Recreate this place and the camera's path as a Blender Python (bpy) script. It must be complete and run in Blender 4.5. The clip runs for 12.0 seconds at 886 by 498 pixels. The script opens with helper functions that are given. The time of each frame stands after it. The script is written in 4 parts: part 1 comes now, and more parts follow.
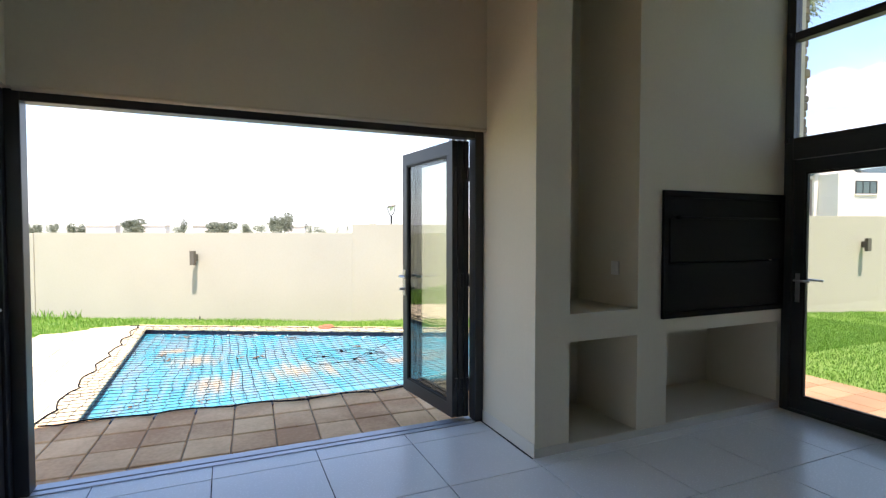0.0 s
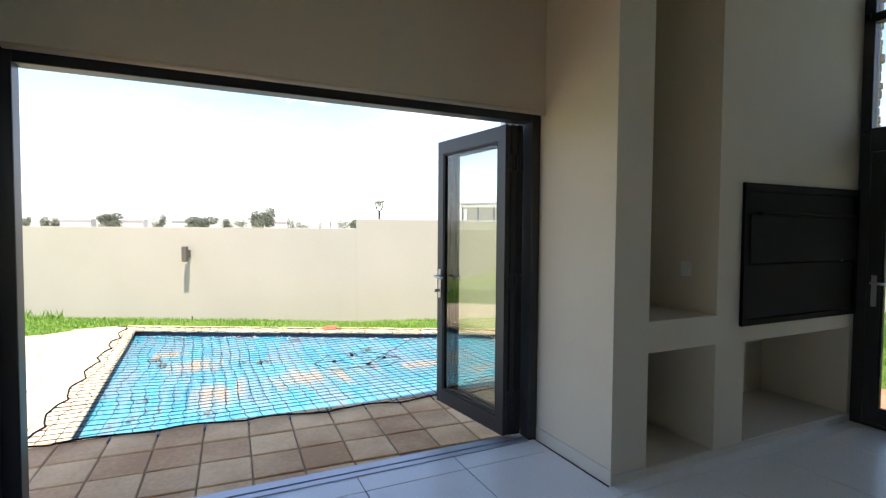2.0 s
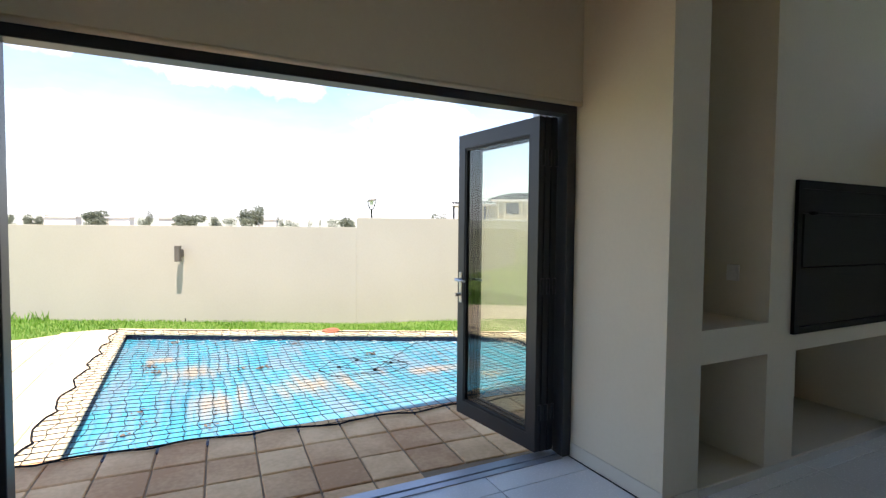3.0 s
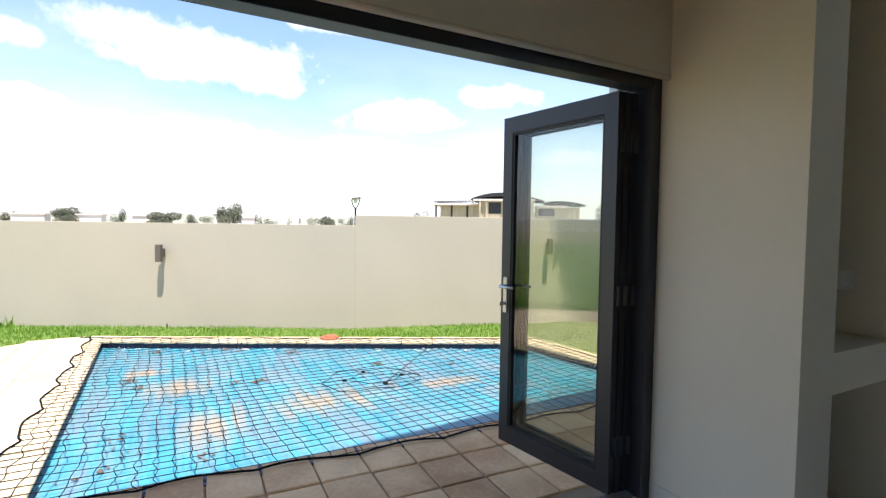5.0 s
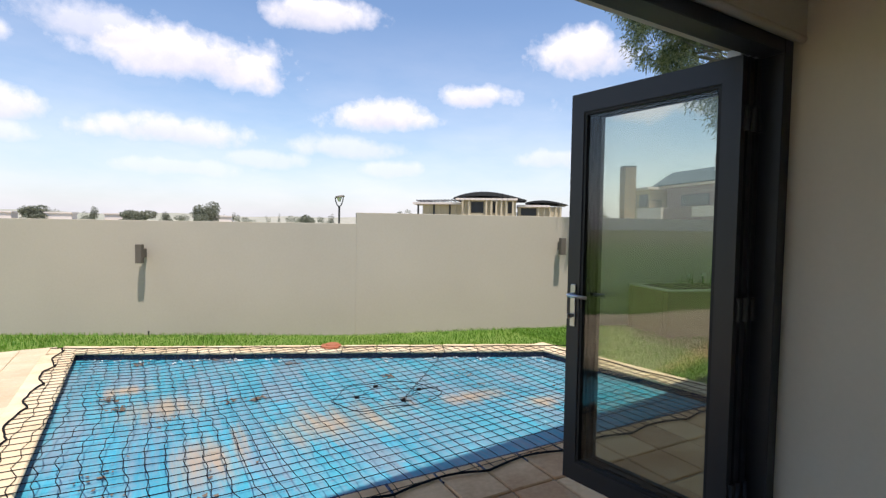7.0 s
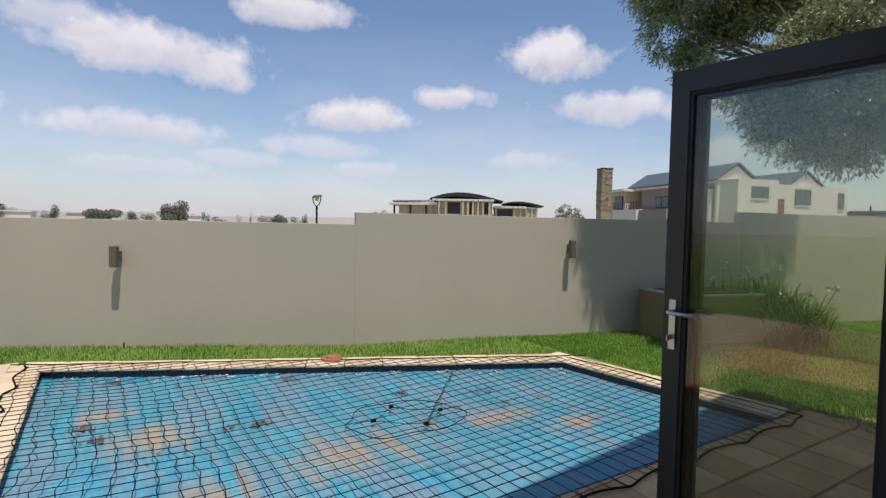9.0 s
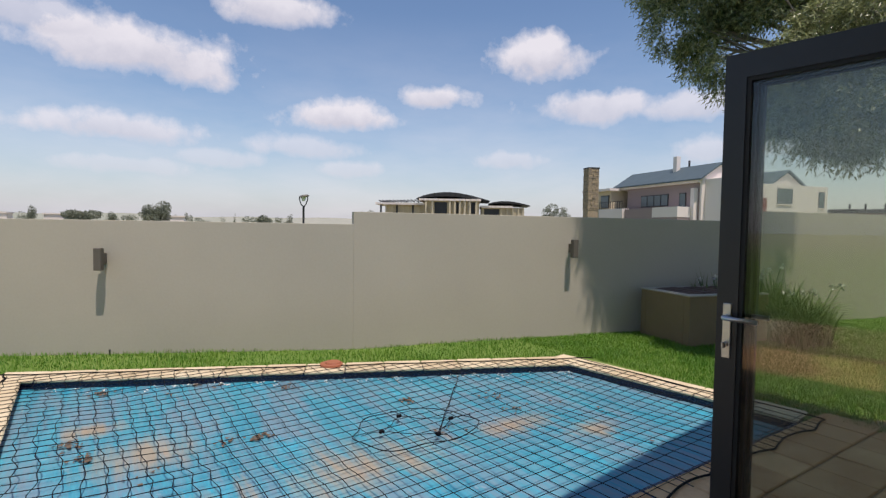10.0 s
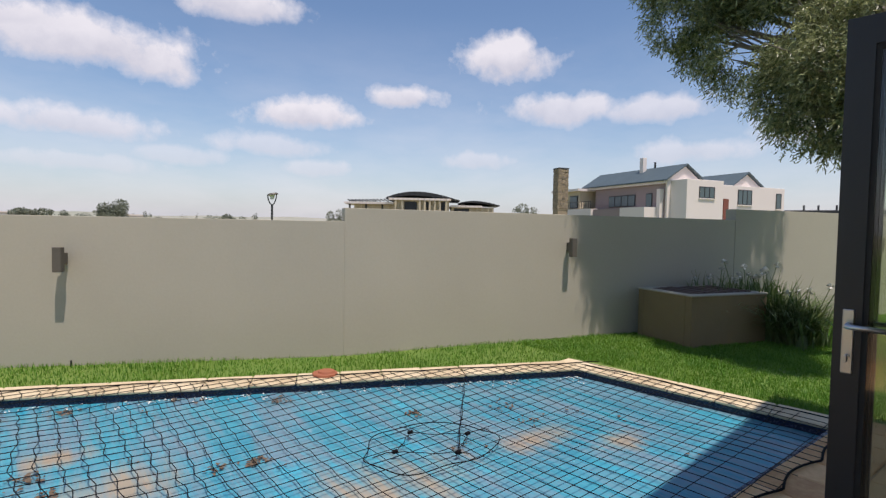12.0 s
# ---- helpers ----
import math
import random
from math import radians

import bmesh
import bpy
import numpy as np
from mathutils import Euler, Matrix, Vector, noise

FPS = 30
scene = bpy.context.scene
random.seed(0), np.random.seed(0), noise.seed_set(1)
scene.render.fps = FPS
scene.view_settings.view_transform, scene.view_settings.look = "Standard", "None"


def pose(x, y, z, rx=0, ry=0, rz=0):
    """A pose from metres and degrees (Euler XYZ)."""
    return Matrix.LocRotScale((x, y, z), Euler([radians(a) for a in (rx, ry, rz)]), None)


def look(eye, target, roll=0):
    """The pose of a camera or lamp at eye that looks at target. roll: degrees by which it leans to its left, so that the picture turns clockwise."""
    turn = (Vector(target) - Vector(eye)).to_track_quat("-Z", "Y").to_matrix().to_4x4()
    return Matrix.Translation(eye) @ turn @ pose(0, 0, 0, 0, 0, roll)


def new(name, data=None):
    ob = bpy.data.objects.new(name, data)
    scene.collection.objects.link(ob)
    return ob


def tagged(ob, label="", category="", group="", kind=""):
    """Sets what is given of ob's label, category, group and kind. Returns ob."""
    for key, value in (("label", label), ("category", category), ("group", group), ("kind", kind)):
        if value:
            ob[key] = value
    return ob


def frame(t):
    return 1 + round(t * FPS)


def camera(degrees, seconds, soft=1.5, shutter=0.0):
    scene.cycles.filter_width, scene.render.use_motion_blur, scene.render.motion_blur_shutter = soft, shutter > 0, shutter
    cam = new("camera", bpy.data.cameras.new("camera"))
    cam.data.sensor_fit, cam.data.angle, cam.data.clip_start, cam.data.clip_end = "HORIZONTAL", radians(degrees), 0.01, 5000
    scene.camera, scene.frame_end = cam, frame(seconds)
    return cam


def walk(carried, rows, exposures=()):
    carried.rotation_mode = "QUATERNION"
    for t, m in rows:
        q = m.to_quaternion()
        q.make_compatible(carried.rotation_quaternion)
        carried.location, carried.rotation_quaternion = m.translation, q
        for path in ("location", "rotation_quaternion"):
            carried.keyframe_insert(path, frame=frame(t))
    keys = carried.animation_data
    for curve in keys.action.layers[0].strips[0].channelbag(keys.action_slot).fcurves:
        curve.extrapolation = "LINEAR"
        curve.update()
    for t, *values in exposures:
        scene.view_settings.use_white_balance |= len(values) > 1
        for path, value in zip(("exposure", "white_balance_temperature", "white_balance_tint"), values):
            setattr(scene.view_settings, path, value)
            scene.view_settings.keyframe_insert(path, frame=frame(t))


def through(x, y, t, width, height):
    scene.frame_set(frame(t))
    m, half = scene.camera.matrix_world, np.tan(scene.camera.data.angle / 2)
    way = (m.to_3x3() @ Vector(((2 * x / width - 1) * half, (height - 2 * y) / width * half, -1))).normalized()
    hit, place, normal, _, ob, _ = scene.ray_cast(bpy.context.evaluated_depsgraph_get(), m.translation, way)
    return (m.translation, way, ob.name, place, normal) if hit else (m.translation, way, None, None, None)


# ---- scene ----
cam = camera(82.7, 12.0, soft=1.35)
PATH = [
    (0, (0.014, 0.123, 1.439), (0.806, 1.958, 1.374), -0.0),
    (0.5, (-0.05, 0.249, 1.442), (0.753, 2.079, 1.371), -0.1),
    (1, (-0.105, 0.4, 1.437), (0.712, 2.224, 1.363), 0.0),
    (1.5, (-0.181, 0.561, 1.435), (0.655, 2.377, 1.36), 0.3),
    (2, (-0.234, 0.703, 1.43), (0.62, 2.51, 1.352), 0.4),
    (2.5, (-0.28, 0.874, 1.432), (0.59, 2.673, 1.351), 0.5),
    (3, (-0.333, 1.047, 1.439), (0.557, 2.836, 1.355), 0.5),
    (5, (-0.441, 1.728, 1.424), (0.519, 3.481, 1.338), 0.8),
    (5.5, (-0.474, 1.898, 1.43), (0.499, 3.643, 1.343), 0.8),
    (6, (-0.499, 2.077, 1.415), (0.494, 3.811, 1.327), 0.8),
    (6.5, (-0.507, 2.261, 1.422), (0.502, 3.986, 1.332), 0.9),
    (7, (-0.538, 2.41, 1.408), (0.49, 4.124, 1.32), 0.9),
    (7.5, (-0.582, 2.595, 1.42), (0.464, 4.297, 1.333), 1.1),
    (9.5, (-0.675, 3.234, 1.406), (0.463, 4.877, 1.323), 1.0),
    (10, (-0.699, 3.378, 1.401), (0.461, 5.005, 1.318), 0.9),
    (10.5, (-0.716, 3.51, 1.385), (0.468, 5.12, 1.302), 1.0),
    (11, (-0.746, 3.664, 1.386), (0.462, 5.256, 1.302), 1.0),
    (11.5, (-0.748, 3.807, 1.367), (0.482, 5.381, 1.287), 1.0),
    (12, (-0.763, 3.919, 1.369), (0.498, 5.469, 1.287), 1.0),
]
walk(cam, [(t, look(eye, target, roll)) for t, eye, target, roll in PATH],
     exposures=[(0.0, 1.6, 6800, 18), (1.5, 1.52, 6800, 18), (2.5, 1.4, 6800, 18), (3.0, 1.38, 6800, 18), (5.0, 1.17, 6800, 18), (5.5, 1.07, 6800, 18), (6.5, 0.64, 6800, 18), (7.5, 0.28, 6800, 18), (9.5, -0.07, 6800, 18), (12.0, -0.02, 6800, 18)])

# ---- light ----
SUN_AZ, SUN_EL = (-0.13, -0.991), radians(71.0)
world = bpy.data.worlds.new("sky")
scene.world = world
world.use_nodes = True
wn, wl = world.node_tree.nodes, world.node_tree.links
wn.clear()


def wnode(kind, **inputs):
    n = wn.new(kind)
    for k, v in inputs.items():
        n.inputs[int(k[1:])].default_value = v
    return n


def wmath(op, a, b=None, clamp=False):
    n = wn.new("ShaderNodeMath")
    n.operation, n.use_clamp = op, clamp
    for slot, v in ((0, a), (1, b)):
        if v is None:
            continue
        if isinstance(v, (int, float)):
            n.inputs[slot].default_value = v
        else:
            wl.new(v, n.inputs[slot])
    return n.outputs[0]


sky = wn.new("ShaderNodeTexSky")
sky.sky_type, sky.sun_disc, sky.sun_elevation = "NISHITA", False, SUN_EL
sky.sun_rotation = math.atan2(SUN_AZ[0], SUN_AZ[1])
sky.altitude, sky.air_density, sky.dust_density, sky.ozone_density = 0, 1.1, 0.3, 2.0
coord = wn.new("ShaderNodeTexCoord")
puff = wnode("ShaderNodeTexNoise", _2=11.0, _3=3.0, _4=0.55)
curl = wnode("ShaderNodeTexNoise", _2=26.0, _3=6.0, _4=0.66)
for n in (puff, curl):
    wl.new(coord.outputs["Generated"], n.inputs["Vector"])
wisp = wnode("ShaderNodeTexNoise", _2=3.0, _3=5.0, _4=0.6)
stretch = wn.new("ShaderNodeMapping")
stretch.inputs["Scale"].default_value = (1, 1, 3.2)
wl.new(coord.outputs["Generated"], stretch.inputs["Vector"])
wl.new(stretch.outputs[0], wisp.inputs["Vector"])
wob = wmath("ADD", wmath("MULTIPLY", wmath("SUBTRACT", puff.outputs["Fac"], 0.5), 0.75), wmath("MULTIPLY", wmath("SUBTRACT", curl.outputs["Fac"], 0.5), 0.5))
# cumulus: compass bearing from +y towards +x, height above the horizon, half width, half height (degrees), weight
CLOUDS = [(4.0, 16.2, 10.5, 3.2, 1.0), (-3.5, 17.6, 6.5, 2.0, 0.7), (2.5, 9.0, 8.0, 1.9, 0.8), (24.0, 11.9, 6.6, 2.2, 1.0), (20.5, 8.4, 7.5, 1.6, 0.55),
          (34.3, 14.2, 5.0, 1.7, 0.95), (46.3, 18.2, 6.3, 2.9, 1.0), (51.5, 13.1, 7.5, 2.2, 0.85), (61.5, 12.6, 6.5, 1.7, 0.75), (16.9, 21.8, 7.0, 1.9, 0.95),
          (42.8, 7.6, 4.6, 1.4, 0.55), (64.6, 8.2, 7.0, 1.6, 0.6), (-11.3, 10.1, 5.2, 1.8, 0.9), (-12.5, 15.7, 3.4, 1.4, 0.85), (-11.7, 7.5, 4.2, 1.4, 0.6),
          (25.5, 6.3, 5.5, 1.3, 0.5), (12.0, 6.8, 6.5, 1.2, 0.45), (3.0, 5.6, 8.0, 1.3, 0.45), (76.0, 10.0, 6.0, 2.2, 0.8),
          (-34.0, 17.0, 11.0, 4.0, 0.9), (95.0, 14.0, 11.0, 5.0, 1.0), (120.0, 20.0, 14.0, 5.0, 1.0), (165.0, 16.0, 13.0, 4.0, 1.0),
          (210.0, 22.0, 14.0, 5.0, 1.0), (262.0, 18.0, 13.0, 4.0, 1.0), (300.0, 30.0, 12.0, 5.0, 0.9), (75.0, 40.0, 14.0, 6.0, 0.9)]
total, base = None, None
for az, el, hw, hh, weight in CLOUDS:
    a, e = radians(az), radians(el)
    parts = []
    for vec, size in (((math.cos(a), -math.sin(a), 0), hw), ((-math.sin(a) * math.sin(e), -math.cos(a) * math.sin(e), math.cos(e)), hh)):
        dot = wn.new("ShaderNodeVectorMath")
        dot.operation = "DOT_PRODUCT"
        dot.inputs[1].default_value = [v / math.sin(radians(size)) for v in vec]
        wl.new(coord.outputs["Generated"], dot.inputs[0])
        parts.append(dot.outputs["Value"])
    front = wn.new("ShaderNodeVectorMath")
    front.operation = "DOT_PRODUCT"
    front.inputs[1].default_value = (math.sin(a) * math.cos(e), math.cos(a) * math.cos(e), math.sin(e))
    wl.new(coord.outputs["Generated"], front.inputs[0])
    low = wmath("MULTIPLY", wmath("MINIMUM", parts[1], 0.0), 1.15)
    high = wmath("MAXIMUM", parts[1], 0.0)
    up = wmath("ADD", low, high)
    r2 = wmath("ADD", wmath("MULTIPLY", parts[0], parts[0]), wmath("MULTIPLY", up, up))
    edge = wmath("ADD", wmath("SUBTRACT", 1.0, wmath("SQRT", r2)), wmath("MULTIPLY", wob, 2.1))
    body = wmath("MULTIPLY", edge, 1.8, clamp=True)
    body = wmath("MULTIPLY", wmath("MULTIPLY", body, weight), wmath("GREATER_THAN", front.outputs["Value"], 0.5))
    under_side = wmath("MULTIPLY", body, wmath("SUBTRACT", 0.45, wmath("ADD", parts[1], wmath("MULTIPLY", wob, 2.0)), clamp=True))
    base = under_side if base is None else wmath("MAXIMUM", base, under_side)
    total = body if total is None else wmath("MAXIMUM", total, body)
# thin high haze, thicker towards the horizon
sep = wn.new("ShaderNodeSeparateXYZ")
wl.new(coord.outputs["Generated"], sep.inputs[0])
lowness = wmath("SUBTRACT", 1.0, wmath("MULTIPLY", wmath("MAXIMUM", sep.outputs["Z"], 0.0), 2.6), clamp=True)
veil = wmath("MULTIPLY", wmath("MULTIPLY", wmath("SUBTRACT", wisp.outputs["Fac"], 0.34), 1.8, clamp=True), wmath("MULTIPLY", lowness, 1.0))
haze = wmath("MULTIPLY", wmath("POWER", lowness, 3.4), 0.85)
total = wmath("MULTIPLY", wmath("MAXIMUM", total, wmath("MULTIPLY", veil, 0.72), clamp=True), 0.93)
deep = wn.new("ShaderNodeHueSaturation")
deep.inputs["Saturation"].default_value = 1.1
wl.new(sky.outputs[0], deep.inputs["Color"])
low_air = wn.new("ShaderNodeMix")
low_air.data_type = "RGBA"
wl.new(haze, low_air.inputs["Factor"])
wl.new(deep.outputs[0], low_air.inputs["A"])
low_air.inputs["B"].default_value = (3.3, 3.85, 5.0, 1)
mix = wn.new("ShaderNodeMix")
mix.data_type = "RGBA"
wl.new(total, mix.inputs["Factor"])
wl.new(low_air.outputs["Result"], mix.inputs["A"])
puffs = wn.new("ShaderNodeMix")
puffs.data_type = "RGBA"
wl.new(base, puffs.inputs["Factor"])
puffs.inputs["A"].default_value = (6.5, 6.65, 7.1, 1)
puffs.inputs["B"].default_value = (4.5, 4.75, 5.5, 1)
wl.new(puffs.outputs["Result"], mix.inputs["B"])
bg = wn.new("ShaderNodeBackground")
bg.inputs["Strength"].default_value = 0.13
wl.new(mix.outputs["Result"], bg.inputs["Color"])
wout = wn.new("ShaderNodeOutputWorld")
wl.new(bg.outputs[0], wout.inputs["Surface"])

lamp = bpy.data.lights.new("sun", "SUN")
lamp.energy, lamp.angle, lamp.color = 4.4, radians(0.53), (1.0, 0.95, 0.87)
sun = new("sun", lamp)
sun.matrix_world = look((SUN_AZ[0] * 20 * math.cos(SUN_EL), SUN_AZ[1] * 20 * math.cos(SUN_EL), 20 * math.sin(SUN_EL)), (0, 0, 0))


# ---- materials ----
def mat(name, colour, rough=0.6, other=None, scale=4.0, fine=60.0, amount=0.5, bump=0.15, metal=0.0, island=False, each=0.0, coat=0.0, dist=0.01, spec=0.5):
    """A surface with a broad and a fine noise in colour, gloss and relief."""
    m = bpy.data.materials.new(name)
    m.use_nodes = True
    n, l = m.node_tree.nodes, m.node_tree.links
    p = n["Principled BSDF"]
    p.inputs["Metallic"].default_value, p.inputs["Coat Weight"].default_value = metal, coat
    p.inputs["Specular IOR Level"].default_value = spec
    tc = n.new("ShaderNodeTexCoord")
    geo = n.new("ShaderNodeNewGeometry")
    broad, grain = n.new("ShaderNodeTexNoise"), n.new("ShaderNodeTexNoise")
    for t, s, d in ((broad, scale, 4), (grain, fine, 5)):
        t.inputs["Scale"].default_value, t.inputs["Detail"].default_value = s, d
        l.new(geo.outputs["Position"], t.inputs["Vector"])
    both = n.new("ShaderNodeMath")
    both.operation = "MULTIPLY_ADD"
    l.new(grain.outputs["Fac"], both.inputs[0])
    both.inputs[1].default_value = 0.45
    l.new(broad.outputs["Fac"], both.inputs[2])
    ramp = n.new("ShaderNodeMapRange")
    ramp.inputs["From Min"].default_value, ramp.inputs["From Max"].default_value = 0.45, 1.0
    l.new(both.outputs[0], ramp.inputs["Value"])
    fac = ramp.outputs[0]
    if each:
        rnd = n.new("ShaderNodeObjectInfo").outputs["Random"] if not island else geo.outputs["Random Per Island"]
        add = n.new("ShaderNodeMath")
        add.operation = "MULTIPLY_ADD"
        l.new(rnd, add.inputs[0])
        add.inputs[1].default_value = each
        l.new(fac, add.inputs[2])
        sub = n.new("ShaderNodeMath")
        sub.operation, sub.use_clamp = "SUBTRACT", True
        l.new(add.outputs[0], sub.inputs[0])
        sub.inputs[1].default_value = each / 2
        fac = sub.outputs[0]
    mx = n.new("ShaderNodeMix")
    mx.data_type = "RGBA"
    other = other or tuple(c * (1 - amount * 0.5) for c in colour)
    mx.inputs["A"].default_value, mx.inputs["B"].default_value = (*colour, 1), (*other, 1)
    l.new(fac, mx.inputs["Factor"])
    l.new(mx.outputs["Result"], p.inputs["Base Color"])
    rr = n.new("ShaderNodeMapRange")
    rr.inputs["To Min"].default_value, rr.inputs["To Max"].default_value = max(rough - 0.07, 0.02), min(rough + 0.1, 1)
    l.new(grain.outputs["Fac"], rr.inputs["Value"])
    l.new(rr.outputs[0], p.inputs["Roughness"])
    if bump:
        b = n.new("ShaderNodeBump")
        b.inputs["Strength"].default_value, b.inputs["Distance"].default_value = bump, dist
        l.new(both.outputs[0], b.inputs["Height"])
        l.new(b.outputs[0], p.inputs["Normal"])
    return m


def glass(name, tint, rough=0.0):
    m = bpy.data.materials.new(name)
    m.use_nodes = True
    p = m.node_tree.nodes["Principled BSDF"]
    p.inputs["Base Color"].default_value = (*tint, 1)
    p.inputs["Transmission Weight"].default_value = 1.0
    p.inputs["Roughness"].default_value, p.inputs["IOR"].default_value = rough, 1.45
    return m


M_PLASTER = mat("cream_plaster", (0.64, 0.578, 0.455), 0.7, amount=0.14, scale=1.6, fine=45, bump=0.12, dist=0.006)
# Ceiling stays out of view; its colour is darkened to dim the upper walls.
M_CEIL = mat("ceiling_darkened", (0.40, 0.35, 0.28), 0.8, amount=0.08, scale=1.2, bump=0.05)
M_OUT = mat("boundary_plaster", (0.43, 0.396, 0.318), 0.88, amount=0.16, scale=0.9, fine=35, bump=0.22, dist=0.008)
M_FLOOR = mat("porcelain_tile", (0.84, 0.83, 0.80), 0.24, amount=0.08, scale=3, fine=90, bump=0.02, each=0.3, dist=0.002)
M_SKIRT = mat("skirting_tile", (0.60, 0.565, 0.49), 0.4, amount=0.1, bump=0.03, dist=0.002)
M_GROUT = mat("dark_grout", (0.035, 0.033, 0.03), 0.9, bump=0.1)
M_ALU = mat("charcoal_aluminium", (0.022, 0.023, 0.027), 0.38, amount=0.3, scale=6, fine=220, bump=0.03, dist=0.002)
M_ALU_SILL = mat("silver_aluminium", (0.50, 0.51, 0.54), 0.4, metal=0.7, amount=0.25, bump=0.03, dist=0.002)
M_STEEL = mat("brushed_steel", (0.55, 0.55, 0.56), 0.3, metal=1.0, amount=0.2, bump=0.03, dist=0.001)
M_RUBBER = mat("black_gasket", (0.012, 0.012, 0.013), 0.6, bump=0.03)
M_BRAAI = mat("black_steel", (0.007, 0.0065, 0.006), 0.7, spec=0.12, amount=0.5, scale=5, fine=160, bump=0.05, dist=0.002)
M_GLASS = glass("tinted_glass", (0.86, 0.88, 0.83))
M_CLEAR = glass("clear_glass", (0.96, 0.97, 0.96))
# Clay paver brightened and warmed in colour to offset the patio's shade.
M_TILE_LIFTED = mat("clay_paver_lifted", (0.86, 0.54, 0.27), 0.75, other=(0.55, 0.28, 0.12), scale=2.6, fine=30, bump=0.35, each=0.75, dist=0.006)
M_COPE = mat("coping_paver", (0.70, 0.59, 0.40), 0.8, other=(0.54, 0.42, 0.26), scale=4, fine=40, bump=0.35, each=0.6, dist=0.006)
M_DECK = mat("sand_paver", (0.62, 0.53, 0.37), 0.8, other=(0.47, 0.37, 0.24), scale=3, fine=35, bump=0.3, each=0.5, dist=0.005)
# Darker copy of the clay paver, for the path in full sun.
M_TILE_SUN = mat("clay_paver_sun", (0.40, 0.235, 0.135), 0.8, other=(0.27, 0.145, 0.08), scale=3, fine=30, bump=0.3, each=0.6, dist=0.005)
M_BED = mat("mortar_bed", (0.36, 0.24, 0.14), 0.95, amount=0.4, bump=0.3)
M_NET = mat("black_netting", (0.005, 0.005, 0.007), 0.8, bump=0.05, spec=0.15)
M_SKIM = mat("terracotta_lid", (0.36, 0.12, 0.06), 0.55, amount=0.3, bump=0.1)
M_BAND = mat("navy_mosaic", (0.007, 0.009, 0.030), 0.25, other=(0.012, 0.018, 0.06), scale=30, fine=60, bump=0.1)
M_LAMP = mat("bronze_lamp", (0.11, 0.095, 0.075), 0.5, amount=0.3, bump=0.08)
M_STONE = mat("ledge_stone", (0.38, 0.29, 0.19), 0.85, other=(0.20, 0.16, 0.12), scale=5, fine=30, bump=0.5, each=0.7, dist=0.02)
M_BARK = mat("bark", (0.24, 0.21, 0.17), 0.9, amount=0.6, scale=9, bump=0.6, dist=0.02)
M_WHITE = mat("white_render", (0.76, 0.68, 0.63), 0.8, amount=0.08, scale=0.4)
M_MAUVE = mat("mauve_render", (0.30, 0.235, 0.225), 0.8, amount=0.1, scale=0.4)
M_SAND = mat("sand_render", (0.55, 0.47, 0.33), 0.8, amount=0.15, scale=0.4)
M_SLATE = mat("blue_slate_roof", (0.08, 0.115, 0.13), 0.6, amount=0.3, scale=1.0, fine=9)
M_DARK = mat("dark_roof_steel", (0.03, 0.032, 0.036), 0.6, amount=0.3)
M_RUST = mat("rust_red_panel", (0.23, 0.07, 0.045), 0.7, amount=0.2)
M_WOOD = mat("weathered_board", (0.12, 0.07, 0.05), 0.8, amount=0.5, scale=8, fine=70, bump=0.3, each=0.5)
M_PLANTER = mat("planter_render", (0.235, 0.17, 0.088), 0.9, amount=0.25, scale=2.5, bump=0.2)
M_WIN = mat("far_window_glass", (0.10, 0.14, 0.15), 0.12, amount=0.3, bump=0.0)
M_PETAL = mat("white_petal", (0.85, 0.84, 0.78), 0.6, bump=0.0)
M_DEBRIS = mat("dead_leaf", (0.15, 0.11, 0.075), 0.85, amount=0.5, scale=30)
M_POLE = mat("black_pole", (0.015, 0.015, 0.017), 0.5)
M_PATCH = mat("plug_white", (0.75, 0.74, 0.70), 0.45, bump=0.0)


def leaf_mat(name, colour, other, through=0.35, rough=0.5):
    m = mat(name, colour, rough, other=other, scale=3, fine=20, bump=0.0, each=0.9, island=True)
    n, l = m.node_tree.nodes, m.node_tree.links
    p = n["Principled BSDF"]
    tr, ad = n.new("ShaderNodeBsdfTranslucent"), n.new("ShaderNodeMixShader")
    l.new(p.inputs["Base Color"].links[0].from_socket, tr.inputs["Color"])
    ad.inputs[0].default_value = through
    l.new(p.outputs[0], ad.inputs[1])
    l.new(tr.outputs[0], ad.inputs[2])
    l.new(ad.outputs[0], n["Material Output"].inputs["Surface"])
    return m


# Olive leaf; shade and pale sun highlights are put into the two tones.
M_LEAF = leaf_mat("olive_leaf_highlit", (0.07, 0.10, 0.035), (0.40, 0.42, 0.20), 0.25, 0.33)
M_GRASS = leaf_mat("grass_blade", (0.08, 0.22, 0.018), (0.17, 0.32, 0.035))
M_AGA = leaf_mat("strap_leaf", (0.085, 0.15, 0.04), (0.20, 0.25, 0.10))
# Far foliage: distance haze is painted into these paler, greyer leaf tones.
M_HAZE_LEAF = leaf_mat("haze_leaf", (0.15, 0.18, 0.12), (0.26, 0.27, 0.20))


